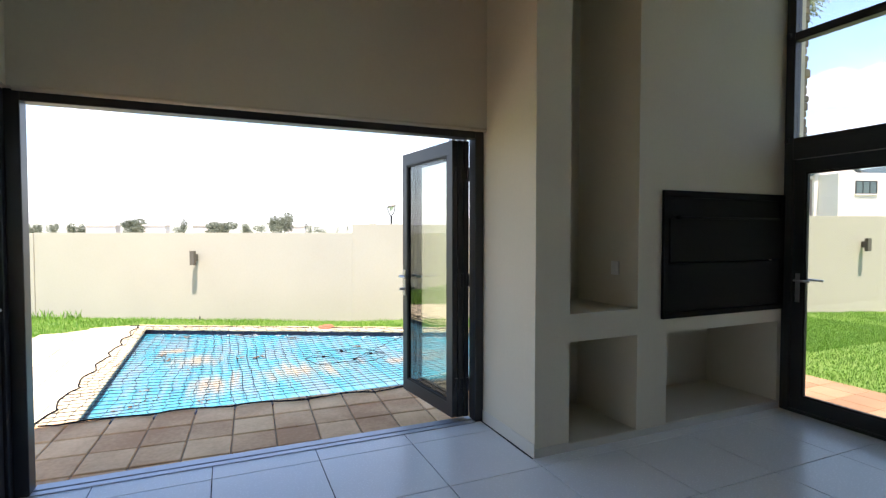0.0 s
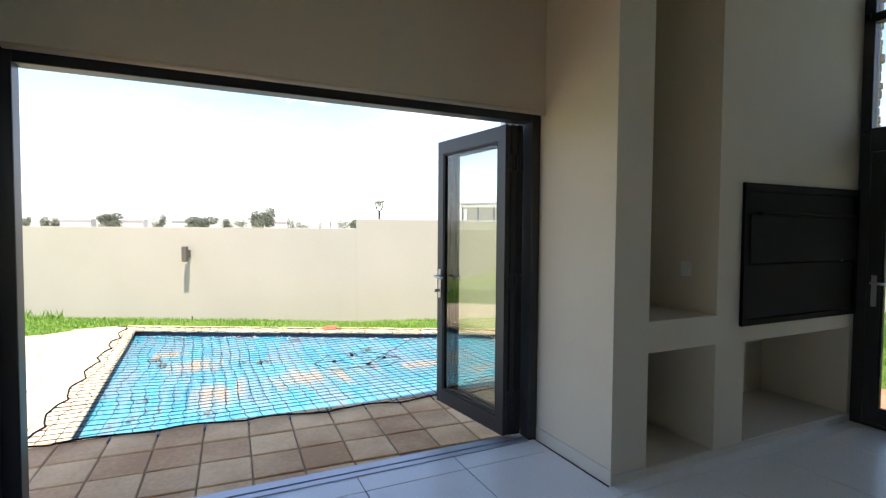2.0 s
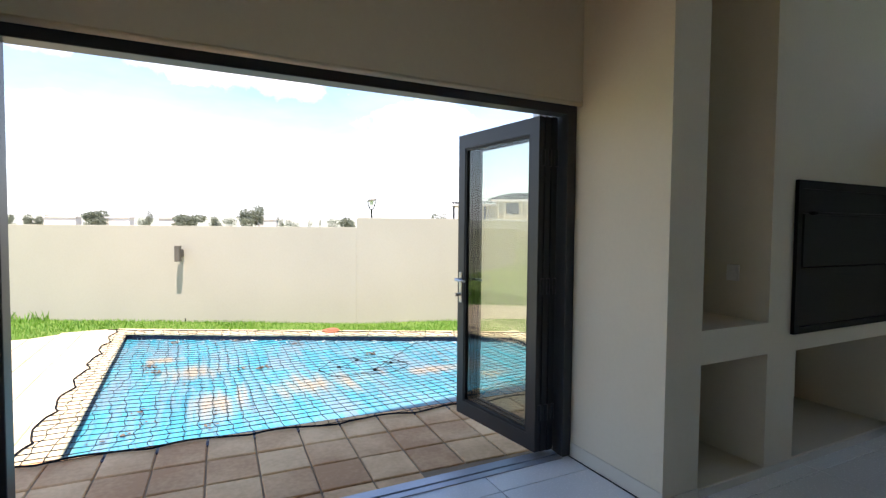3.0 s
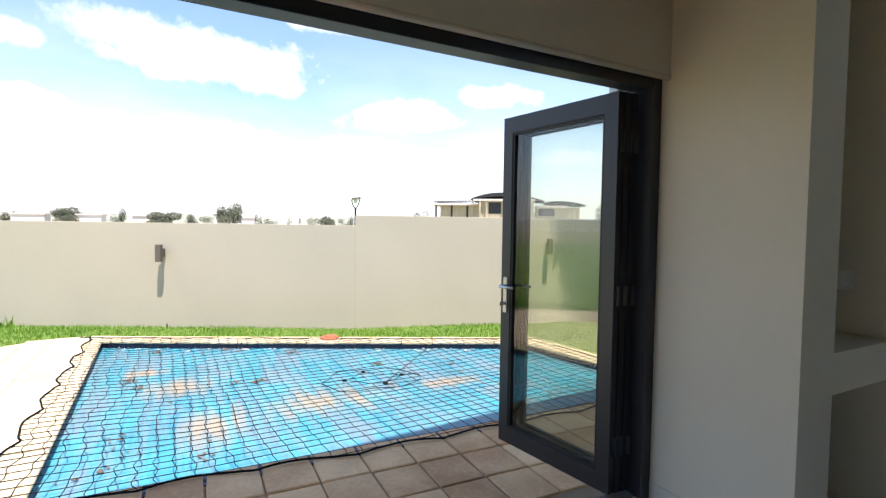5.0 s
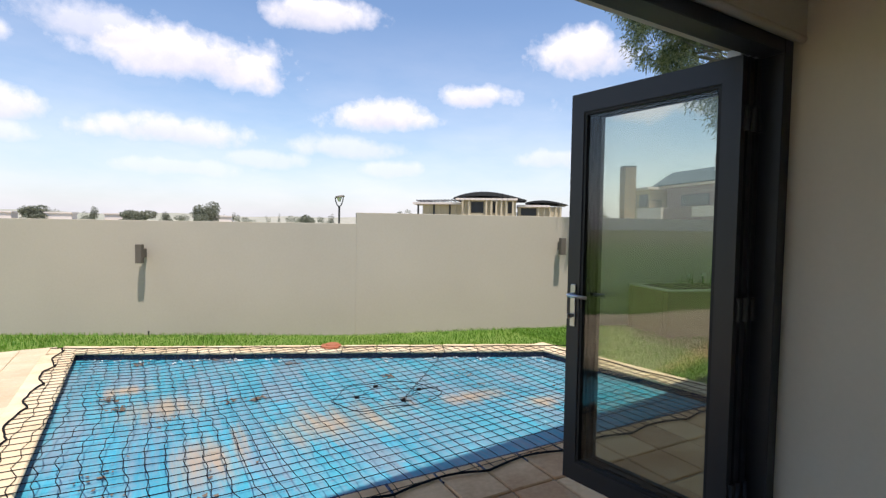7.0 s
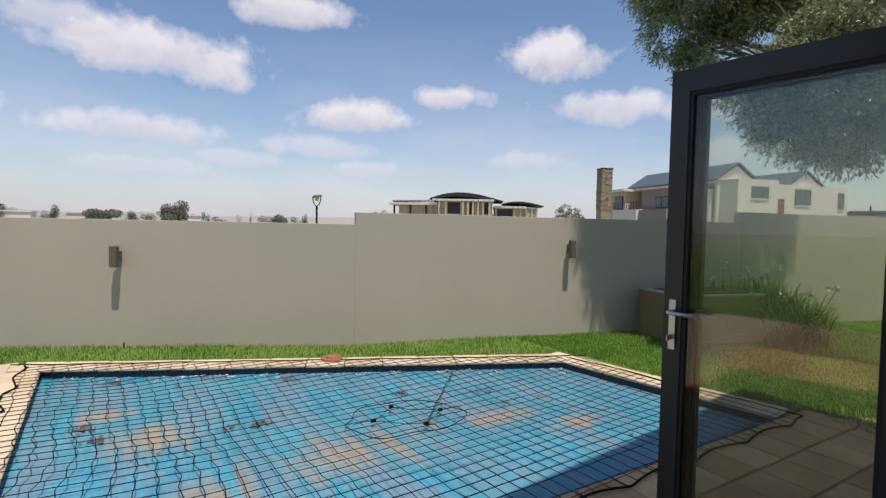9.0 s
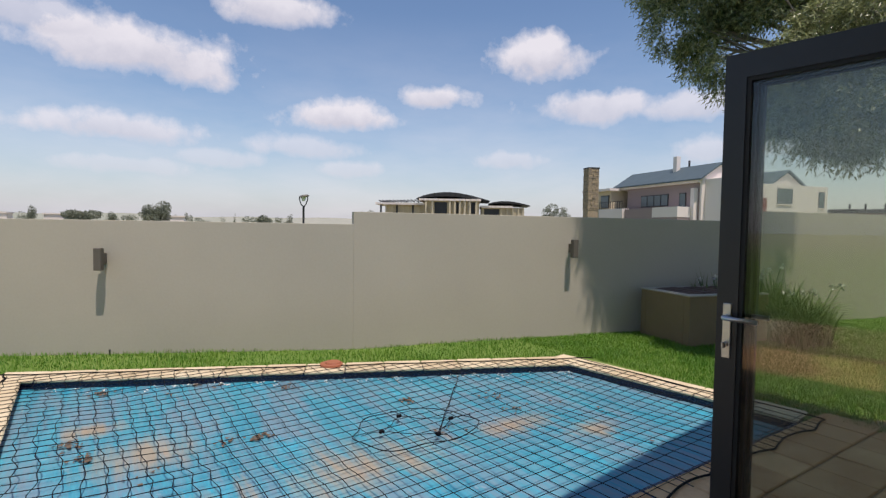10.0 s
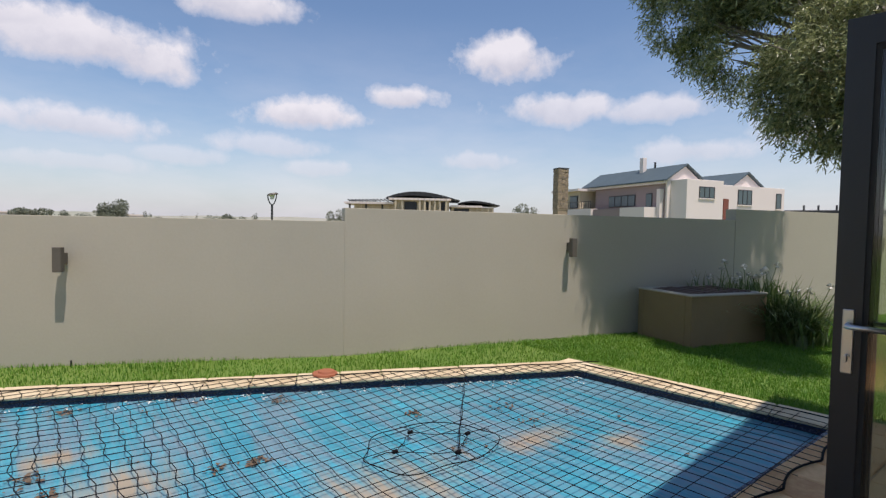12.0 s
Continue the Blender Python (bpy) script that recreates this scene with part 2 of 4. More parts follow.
def ground_mat():
    m = mat("lawn_soil", (0.09, 0.17, 0.022), 0.95, other=(0.15, 0.22, 0.04), scale=1.3, fine=25, bump=0.5, dist=0.03)
    n, l = m.node_tree.nodes, m.node_tree.links
    p = n["Principled BSDF"]
    near = p.inputs["Base Color"].links[0].from_socket
    geo = n.new("ShaderNodeNewGeometry")
    ln = n.new("ShaderNodeVectorMath")
    ln.operation = "LENGTH"
    l.new(geo.outputs["Position"], ln.inputs[0])
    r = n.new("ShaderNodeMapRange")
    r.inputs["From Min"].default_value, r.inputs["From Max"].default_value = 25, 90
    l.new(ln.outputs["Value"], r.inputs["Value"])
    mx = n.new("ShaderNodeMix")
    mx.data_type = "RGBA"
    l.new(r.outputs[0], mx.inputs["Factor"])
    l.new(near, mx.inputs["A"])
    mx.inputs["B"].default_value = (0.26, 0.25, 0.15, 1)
    l.new(mx.outputs["Result"], p.inputs["Base Color"])
    return m


def pool_mat():
    """Blue floating cover: pale streaks, sun-worn sandy patches."""
    m = mat("pool_blue", (0.035, 0.245, 0.36), 0.22, other=(0.05, 0.36, 0.47), scale=1.6, fine=14, bump=0.12, dist=0.02)
    n, l = m.node_tree.nodes, m.node_tree.links
    p = n["Principled BSDF"]
    base = p.inputs["Base Color"].links[0].from_socket
    geo = n.new("ShaderNodeNewGeometry")
    mp = n.new("ShaderNodeMapping")
    mp.inputs["Scale"].default_value = (2.6, 0.8, 1)
    mp.inputs["Rotation"].default_value = (0, 0, radians(18))
    l.new(geo.outputs["Position"], mp.inputs["Vector"])

    def layer(src, vec, scale, lo, hi, colour, power):
        t = n.new("ShaderNodeTexNoise")
        t.inputs["Scale"].default_value, t.inputs["Detail"].default_value, t.inputs["Roughness"].default_value = scale, 6, 0.62
        l.new(vec, t.inputs["Vector"])
        r = n.new("ShaderNodeMapRange")
        r.inputs["From Min"].default_value, r.inputs["From Max"].default_value, r.inputs["To Max"].default_value = lo, hi, power
        l.new(t.outputs["Fac"], r.inputs["Value"])
        x = n.new("ShaderNodeMix")
        x.data_type = "RGBA"
        l.new(r.outputs[0], x.inputs["Factor"])
        l.new(src, x.inputs["A"])
        x.inputs["B"].default_value = (*colour, 1)
        return x.outputs["Result"]

    c = layer(base, mp.outputs[0], 1.1, 0.47, 0.6, (0.17, 0.27, 0.345), 0.85)
    streak = n.new("ShaderNodeMapping")
    streak.inputs["Scale"].default_value = (9.0, 0.9, 1)
    streak.inputs["Rotation"].default_value = (0, 0, radians(10))
    l.new(geo.outputs["Position"], streak.inputs["Vector"])
    c = layer(c, streak.outputs[0], 1.3, 0.45, 0.62, (0.19, 0.28, 0.34), 0.55)
    c = layer(c, mp.outputs[0], 2.3, 0.56, 0.7, (0.03, 0.41, 0.58), 0.8)
    c = layer(c, streak.outputs[0], 5.0, 0.52, 0.68, (0.07, 0.40, 0.52), 0.55)
    c = layer(c, geo.outputs["Position"], 22.0, 0.56, 0.74, (0.17, 0.22, 0.27), 0.6)
    c = layer(c, geo.outputs["Position"], 9.0, 0.64, 0.76, (0.42, 0.50, 0.56), 0.5)
    # worn patches: centre, half sizes
    for x, y, a, b in ((0.90, 6.45, 0.75, 0.55), (-0.37, 7.45, 0.45, 0.42), (-0.13, 6.25, 0.30, 0.55), (2.2, 6.45, 0.55, 0.22), (2.8, 6.0, 0.35, 0.2), (-0.67, 8.2, 0.3, 0.2)):
        off = n.new("ShaderNodeVectorMath")
        off.operation = "SUBTRACT"
        l.new(geo.outputs["Position"], off.inputs[0])
        off.inputs[1].default_value = (x, y, -0.26)
        sc = n.new("ShaderNodeVectorMath")
        sc.operation = "MULTIPLY"
        l.new(off.outputs[0], sc.inputs[0])
        sc.inputs[1].default_value = (1 / a, 1 / b, 0)
        ln = n.new("ShaderNodeVectorMath")
        ln.operation = "LENGTH"
        l.new(sc.outputs[0], ln.inputs[0])
        t = n.new("ShaderNodeTexNoise")
        t.inputs["Scale"].default_value, t.inputs["Detail"].default_value = 0.9, 6
        l.new(streak.outputs[0], t.inputs["Vector"])
        t.inputs["Roughness"].default_value = 0.65
        s = n.new("ShaderNodeMath")
        s.operation = "MULTIPLY_ADD"
        l.new(t.outputs["Fac"], s.inputs[0])
        s.inputs[1].default_value = 2.6
        l.new(ln.outputs["Value"], s.inputs[2])
        r = n.new("ShaderNodeMapRange")
        r.inputs["From Min"].default_value, r.inputs["From Max"].default_value = 2.2, 1.35
        r.inputs["To Max"].default_value = 0.72
        l.new(s.outputs[0], r.inputs["Value"])
        x2 = n.new("ShaderNodeMix")
        x2.data_type = "RGBA"
        l.new(r.outputs[0], x2.inputs["Factor"])
        l.new(c, x2.inputs["A"])
        x2.inputs["B"].default_value = (0.45, 0.30, 0.165, 1)
        c = x2.outputs["Result"]
    l.new(c, p.inputs["Base Color"])
    return m


M_GROUND, M_POOL = ground_mat(), pool_mat()


# ---- mesh helpers ----
def obj(name, bm, material, parent=None, label=""):
    me = bpy.data.meshes.new(name)
    bm.normal_update()
    bm.to_mesh(me)
    bm.free()
    me.materials.append(material)
    ob = new(name, me)
    ob.parent = parent
    if label:
        ob["label"] = label
    return ob


def part(name, bm, material, parent, label=""):
    return obj(name, bm, material, parent, label)


def thing(name, label, category, at=(0, 0, 0), rz=0.0, group="", kind=""):
    e = new(name)
    e.matrix_basis = pose(*at, 0, 0, rz)
    return tagged(e, label, category, group, kind)


def smooth(ob):
    for f in ob.data.polygons:
        f.use_smooth = True
    return ob


def box(x0, x1, y0, y1, z0, z1, bevel=0.0, seg=1, bm=None):
    own = bm is None
    bm = bm or bmesh.new()
    vs = [bm.verts.new((x, y, z)) for z in (z0, z1) for x, y in ((x0, y0), (x1, y0), (x1, y1), (x0, y1))]
    fs = [bm.faces.new([vs[i] for i in f]) for f in ((3, 2, 1, 0), (4, 5, 6, 7), (0, 1, 5, 4), (1, 2, 6, 5), (2, 3, 7, 6), (3, 0, 4, 7))]
    if bevel and own:
        bmesh.ops.bevel(bm, geom=bm.edges[:], offset=bevel, segments=seg, affect="EDGES", profile=0.5)
    return bm


def prism(points, z0, z1, bm=None):
    """An upright prism over a plan polygon, counter-clockwise."""
    bm = bm or bmesh.new()
    lo, hi = [bm.verts.new((x, y, z0)) for x, y in points], [bm.verts.new((x, y, z1)) for x, y in points]
    bm.faces.new(lo[::-1])
    bm.faces.new(hi)
    for i in range(len(points)):
        j = (i + 1) % len(points)
        bm.faces.new((lo[i], lo[j], hi[j], hi[i]))
    return bm


def tube(points, radius, sides=6, bm=None, closed=False, taper=None):
    bm = bm or bmesh.new()
    rings, n = [], len(points)
    for i, p in enumerate(points):
        p = Vector(p)
        a = Vector(points[(i - 1) % n] if closed or i else points[0])
        b = Vector(points[(i + 1) % n] if closed or i < n - 1 else points[-1])
        t = (b - a).normalized()
        u = t.cross(Vector((0, 0, 1)))
        u = (u if u.length > 0.05 else t.cross(Vector((1, 0, 0)))).normalized()
        v = t.cross(u)
        r = radius if taper is None else radius + (taper - radius) * i / max(n - 1, 1)
        rings.append([bm.verts.new(p + r * (math.cos(k * math.tau / sides) * u + math.sin(k * math.tau / sides) * v)) for k in range(sides)])
    for i in range(n if closed else n - 1):
        a, b = rings[i], rings[(i + 1) % n]
        for k in range(sides):
            bm.faces.new((a[k], b[k], b[(k + 1) % sides], a[(k + 1) % sides]))
    if not closed:
        bm.faces.new(rings[0])
        bm.faces.new(rings[-1][::-1])
    return bm


def blades(name, verts, faces, material, parent=None):
    me = bpy.data.meshes.new(name)
    me.from_pydata(verts, [], faces)
    me.materials.append(material)
    ob = new(name, me)
    ob.parent = parent
    return ob


def structure(ob, label, category):
    return tagged(ob, label, category, kind="structure")


# ---- the plan ----
FLOOR_Z, OUT_Z = 0.0, -0.17
XL, XP, XR = -1.025, 1.805, 4.21          # left wall, pier face, glazed wall
YB, YD, YO = 2.80, 3.45, 3.72           # braai front, door wall inside, outside
CEIL, HEAD = 3.75, 2.205
POOL = [(-1.185, 5.25), (4.17, 5.02), (3.92, 7.27), (-1.24, 9.76)]
WALL_B = (2.20, 9.48)                   # the bend in the boundary wall
WALL_A = (-14.0, WALL_B[1] + 16.20 * 0.508)
WALL_C = (24.0, WALL_B[1] - 21.80 * 0.318)


def ground_z(x, y):
    d = max(0.0, min(1.0, (y - 8.6 + 0.4 * x) / 1.2))
    return -0.20 - 0.035 * d * (1 if x < 3 else 0.6)


def inside(x, y, poly, grow=0.0):
    for (ax, ay), (bx, by) in zip(poly, poly[1:] + poly[:1]):
        if (bx - ax) * (y - ay) - (by - ay) * (x - ax) < -grow * math.hypot(bx - ax, by - ay):
            return False
    return True


def wall_y(x):
    return WALL_B[1] - (x - WALL_B[0]) * (0.508 if x < WALL_B[0] else 0.318)


# ---- ground ----
def build_ground():
    near_x = [-7 + 0.2 * i for i in range(96)]
    near_y = [-6 + 0.2 * i for i in range(96)]
    far = [14, 18, 24, 34, 50, 75, 110, 170, 260, 400, 700, 1200, 2400]
    xs = [-f - 0 for f in reversed(far) if f > 7.5] + near_x + [f for f in far if f > 12.2]
    ys = [-f for f in reversed(far) if f > 6.5] + near_y + [f for f in far if f > 13.2]
    bm = bmesh.new()
    grid = [[bm.verts.new((x, y, ground_z(x, y))) for x in xs] for y in ys]
    hole = POOL
    for j in range(len(ys) - 1):
        for i in range(len(xs) - 1):
            corners = [(xs[i], ys[j]), (xs[i + 1], ys[j]), (xs[i + 1], ys[j + 1]), (xs[i], ys[j + 1])]
            if any(inside(*c, hole) for c in corners):
                continue
            bm.faces.new((grid[j][i], grid[j][i + 1], grid[j + 1][i + 1], grid[j + 1][i]))
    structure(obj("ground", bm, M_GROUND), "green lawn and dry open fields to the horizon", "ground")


build_ground()


def build_boundary():
    def run(name, a, b, z1, joints, label):
        dx, dy = b[0] - a[0], b[1] - a[1]
        n = math.hypot(dx, dy)
        px, py = -dy / n * 0.2, dx / n * 0.2
        bm = prism([a, b, (b[0] + px, b[1] + py), (a[0] + px, a[1] + py)], -0.45, z1)
        bmesh.ops.bevel(bm, geom=bm.edges[:], offset=0.004, segments=1, affect="EDGES", profile=0.5)
        return structure(obj(name, bm, M_OUT), label, "wall")
    run("wall_boundary_1", (WALL_A[0], WALL_A[1]), (-3.45, wall_y(-3.45)), 1.425, 0, "plastered beige garden boundary wall, lower stretch")
    run("wall_boundary_2", (-3.44, wall_y(-3.44) + 0.02), (WALL_B[0] - 0.001, WALL_B[1]), 1.435, 0, "plastered beige garden boundary wall beside the pool")
    run("wall_boundary_3", WALL_B, (8.555, wall_y(8.555)), 1.60, 0, "plastered beige garden boundary wall, raised stretch")
    run("wall_boundary_4", (8.56, wall_y(8.56)), WALL_C, 1.785, 0, "plastered beige garden boundary wall, tallest stretch")


build_boundary()

# ---- house shell ----
def under(x):
    """Underside of the mono-pitch roof."""
    return 3.83 + 0.195 * (x + 1.5)


def to_roof(bm):
    for v in bm.verts:
        if v.co.z > 4.4:
            v.co.z = under(v.co.x) - 0.002
    return bm



structure(obj("wall_north", to_roof(box(XL - 0.25, XP, YD, YO, HEAD, 4.5)), M_PLASTER), "cream plastered wall above the folding doors", "wall")
lip = tube([(XL + 0.02, YD + 0.012, HEAD - 0.004), (XP, YD + 0.012, HEAD - 0.004)], 0.016, 10)
structure(smooth(obj("trim", lip, M_PLASTER)), "rounded plaster edge over the folding doors", "trim")
structure(obj("wall_north_left", to_roof(box(-1.55, XL - 0.251, YD, YO, -0.2, 4.5)), M_PLASTER), "cream plastered outer pier by the corner post", "wall")
structure(obj("wall_south", to_roof(box(-1.35, XR + 0.2, -4.7, -4.5, -0.2, 4.5)), M_PLASTER), "plain cream back wall of the room", "wall")
structure(obj("wall_west", to_roof(box(XL - 0.25, XL, -4.5, -0.4, -0.2, 4.5)), M_PLASTER), "plain cream side wall", "wall")
structure(obj("wall_west_head", to_roof(box(XL - 0.25, XL, -0.4, YD - 0.003, HEAD, 4.5)), M_PLASTER), "cream plastered wall above the side doors", "wall")
structure(obj("ceiling", box(-1.4, XR + 0.1, -4.6, YO - 0.05, CEIL, CEIL + 0.06), M_CEIL), "plain unseen ceiling, darkened to cut bounce light", "ceiling")
bm = box(-2.9, XR + 0.36, -4.9, YO + 0.08, 0, 0.12)
for v in bm.verts:
    v.co.z += under(v.co.x)
structure(obj("roof_slab", bm, M_WHITE), "pale mono-pitch roof slab", "roof")
structure(obj("floor", box(-1.4, XR + 0.02, -4.55, YD + 0.09, -0.25, -0.006), M_GROUT), "tiled floor bed with dark grout", "floor")


def build_braai():
    """Full-height plastered chimney block with niches and a built-in grill opening."""
    back, deep = YO, 3.45
    pieces = [(XP, 2.073, -0.2, 4.5), (2.652, 2.93, -0.2, 0.716), (4.15, XR + 0.22, -0.2, 4.5),
              (2.073, 2.652, -0.2, 0.05), (2.93, 4.15, -0.2, 0.06),
              (2.073, 2.652, 0.722, 0.905), (2.652, 2.90, 0.716, 4.5), (2.90, 4.15, 0.716, 0.835), (2.90, 4.15, 1.735, 4.5), (2.073, 2.652, 3.4, 4.5)]
    bm = bmesh.new()
    for x0, x1, z0, z1 in pieces:
        box(x0, x1, YB, deep, z0, z1, bm=bm)
    box(XP, XR + 0.22, deep, back, -0.2, 4.5, bm=bm)
    bmesh.ops.remove_doubles(bm, verts=bm.verts[:], dist=0.0005)
    return structure(obj("wall_braai", to_roof(bm), M_PLASTER), "cream plastered fireplace block with open niches", "wall")


build_braai()
structure(obj("baseboard", box(XP - 0.008, XP - 0.0005, YB - 0.008, YD + 0.095, 0.0, 0.088, 0.002), M_SKIRT), "pale tile skirting on the pier", "baseboard")
structure(obj("baseboard_front", box(XP - 0.008, 2.073, YB - 0.009, YB - 0.001, 0.0, 0.06, 0.002), M_SKIRT), "pale tile skirting on the fireplace block", "baseboard")
structure(obj("baseboard_niche", box(2.073, 4.17, YB - 0.009, YB - 0.001, 0.0, 0.048, 0.002), M_SKIRT), "pale tile skirting under the niches", "baseboard")


def build_grill():
    g = thing("built_in_braai", "black steel built-in braai with closed folding door", "grill")
    bm = bmesh.new()
    for a in ((2.868, 4.182, 1.692, 1.742), (2.868, 4.182, 0.82, 0.86), (2.868, 2.913, 0.86, 1.692), (4.137, 4.182, 0.86, 1.692)):
        box(a[0], a[1], YB - 0.022, YB + 0.05, a[2], a[3], bm=bm)
    part("frame", bm, M_BRAAI, g)
    part("hood_panel", box(2.913, 4.137, YB - 0.008, YB + 0.03, 1.545, 1.692, 0.003), M_BRAAI, g)
    part("door", box(2.916, 4.134, YB - 0.03, YB + 0.0, 1.225, 1.54, 0.004), M_BRAAI, g)
    part("door", box(2.916, 4.134, YB - 0.016, YB + 0.01, 0.865, 1.218, 0.004), M_BRAAI, g)
    part("handle", tube([(2.99, YB - 0.055, 1.545), (4.06, YB - 0.055, 1.545)], 0.009, 8), M_BRAAI, g)
    for x in (2.99, 4.06):
        part("bracket", box(x - 0.01, x + 0.01, YB - 0.055, YB - 0.02, 1.535, 1.555), M_BRAAI, g)
    part("catch", box(4.182, 4.197, YB - 0.04, YB - 0.005, 1.27, 1.50, 0.003), M_BRAAI, g)
    part("firebox", box(2.93, 4.12, YB + 0.06, 3.44, 0.83, 1.735), M_BRAAI, g)


build_grill()
socket = thing("wall_socket", "small white outlet plate inside the tall niche", "outlet")
part("plate", box(2.640, 2.651, 2.98, 3.06, 1.13, 1.23, 0.003), M_PATCH, socket)
part("cover", box(2.636, 2.641, 3.0, 3.04, 1.15, 1.21, 0.002), M_PATCH, socket)


def lever(parent, side=1):
    """A lever handle with plate and lock barrel; local x along the leaf, y out of it."""
    plate = part("handle_plate", box(-0.017, 0.017, 0.0, 0.009, -0.12, 0.11, 0.003), M_STEEL, parent, "brushed steel handle plate")
    arm = tube([(0, 0.008, 0.055), (0, 0.05, 0.055), (0.01 * side, 0.06, 0.055), (0.125 * side, 0.06, 0.052)], 0.0095, 8)
    smooth(part("lever", arm, M_STEEL, plate))
    part("lock_barrel", tube([(0, 0.008, -0.06), (0, 0.022, -0.06)], 0.011, 10), M_STEEL, plate)
    return plate


def leaf_panel(parent, name, width, height, handle=0):
    """One glazed aluminium leaf: local x along its width, y its thickness, standing on z = 0."""
    t, s, r = 0.044, 0.08, 0.10
    e = part(name, box(0, s, -t / 2, t / 2, 0, height), M_ALU, parent)
    part("stile", box(width - s, width, -t / 2, t / 2, 0, height), M_ALU, e)
    part("top_rail", box(s, width - s, -t / 2, t / 2, height - r, height), M_ALU, e)
    part("bottom_rail", box(s, width - s, -t / 2, t / 2, 0, r), M_ALU, e)
    bm = bmesh.new()
    for a in ((s, s + 0.016, r, height - r), (width - s - 0.016, width - s, r, height - r), (s + 0.016, width - s - 0.016, r, r + 0.016), (s + 0.016, width - s - 0.016, height - r - 0.016, height - r)):
        box(a[0], a[1], -0.016, 0.016, a[2], a[3], bm=bm)
    part("glazing_bead", bm, M_RUBBER, e)
    g = part("pane", box(s + 0.002, width - s - 0.002, -0.003, 0.003, r + 0.002, height - r - 0.002), M_GLASS, e)
    g.visible_shadow = False
    return e


def build_folding_doors():
    d = tagged(new("door_1"), "open charcoal aluminium folding glass doors stacked to one side", "door", kind="structure")
    y0, y1 = YD + 0.045, YD + 0.145
    part("jamb", box(XP - 0.07, XP - 0.002, y0, y1, 0, HEAD - 0.003, 0.003), M_ALU, d)
    part("jamb", box(XL - 0.03, XL + 0.04, y0, y1, 0, HEAD - 0.003, 0.003), M_ALU, d)
    part("head_track", box(XL + 0.04, XP - 0.07, y0, y1, HEAD - 0.063, HEAD - 0.003, 0.003), M_ALU, d)
    bm = box(XL + 0.04, XP - 0.07, y0 - 0.01, y0 + 0.035, -0.03, 0.006)
    box(XL + 0.04, XP - 0.07, y0 + 0.05, y1 + 0.02, -0.03, 0.008, bm=bm)
    box(XL + 0.04, XP - 0.07, y0 + 0.035, y0 + 0.05, -0.03, -0.008, bm=bm)
    part("sill_track", bm, M_ALU_SILL, d, "silver aluminium sill track")
    part("jamb_liner", box(XP - 0.014, XP - 0.002, y1 + 0.001, YO - 0.004, 0, HEAD - 0.003, 0.002), M_ALU, d)
    part("jamb_liner", box(XL - 0.02, XL - 0.008, y1 + 0.001, YO - 0.004, 0, HEAD - 0.003, 0.002), M_ALU, d)
    w, h = 0.858, 2.103
    # leaves stand folded; hinge end and lean of each
    for k, (x, y, lean) in enumerate(((1.602, 3.580, 96.8), (1.649, 3.576, 96.2), (1.696, 3.572, 95.6))):
        e = leaf_panel(d, "leaf", w, h)
        e.matrix_basis = pose(x, y, 0.027, 0, 0, lean)
        if k == 0:
            for side, sgn in ((0.022, 1), (-0.022, -1)):
                pl = lever(e, -1)
                pl.matrix_basis = pose(w - 0.043, side, 0.97, 0, 0, 0) @ Matrix.Diagonal((1, sgn, 1, 1))
            key = part("key", box(-0.004, 0.004, 0.03, 0.075, -0.012, 0.012, 0.002), M_STEEL, e, "key left in the lock")
            key.matrix_basis = pose(w - 0.043, 0.0, 0.91)
        for z in (0.25, 1.05, 1.85):
            hg = part("hinge", tube([(0.0, 0, z - 0.05), (0.0, 0, z + 0.05)], 0.012, 8), M_ALU, e)
            hg.matrix_basis = pose(-0.004, -0.012, 0)
        cr = part("carrier", box(-0.02, 0.04, -0.014, 0.014, 0, 0.03, 0.003), M_STEEL, e)
        cr.matrix_basis = pose(0.03, 0, h + 0.002)


build_folding_doors()


def build_side_doors():
    d = tagged(new("door_2"), "closed charcoal aluminium side doors with glass", "door", kind="structure")
    x0, x1 = XL - 0.13, XL - 0.05
    part("jamb", box(x0, x1, YD - 0.075, YD - 0.004, 0, HEAD - 0.004, 0.003), M_ALU, d)
    part("jamb", box(x0, x1, -0.395, -0.32, 0, HEAD - 0.004, 0.003), M_ALU, d)
    part("head", box(x0, x1, -0.32, YD - 0.075, HEAD - 0.07, HEAD - 0.004, 0.003), M_ALU, d)
    part("sill", box(x0, x1, -0.32, YD - 0.075, -0.02, 0.01, 0.002), M_ALU_SILL, d)
    n, span = 4, (YD - 0.08 + 0.315) / 4
    for k in range(n):
        e = leaf_panel(d, "leaf", span - 0.006, 2.10)
        e.matrix_basis = pose(x0 + 0.04, -0.317 + span * k, 0.015, 0, 0, 90)
        if k == n - 1:
            pl = lever(e, -1)
            pl.matrix_basis = pose(span - 0.05, -0.025, 0.98) @ Matrix.Diagonal((1, -1, 1, 1))
    post = tagged(new("corner_post"), "charcoal aluminium corner post between the door runs", "post", kind="structure")
    part("post_body", box(XL - 0.14, XL - 0.032, YD - 0.002, YD + 0.15, 0, HEAD - 0.004, 0.004), M_ALU, post)


build_side_doors()


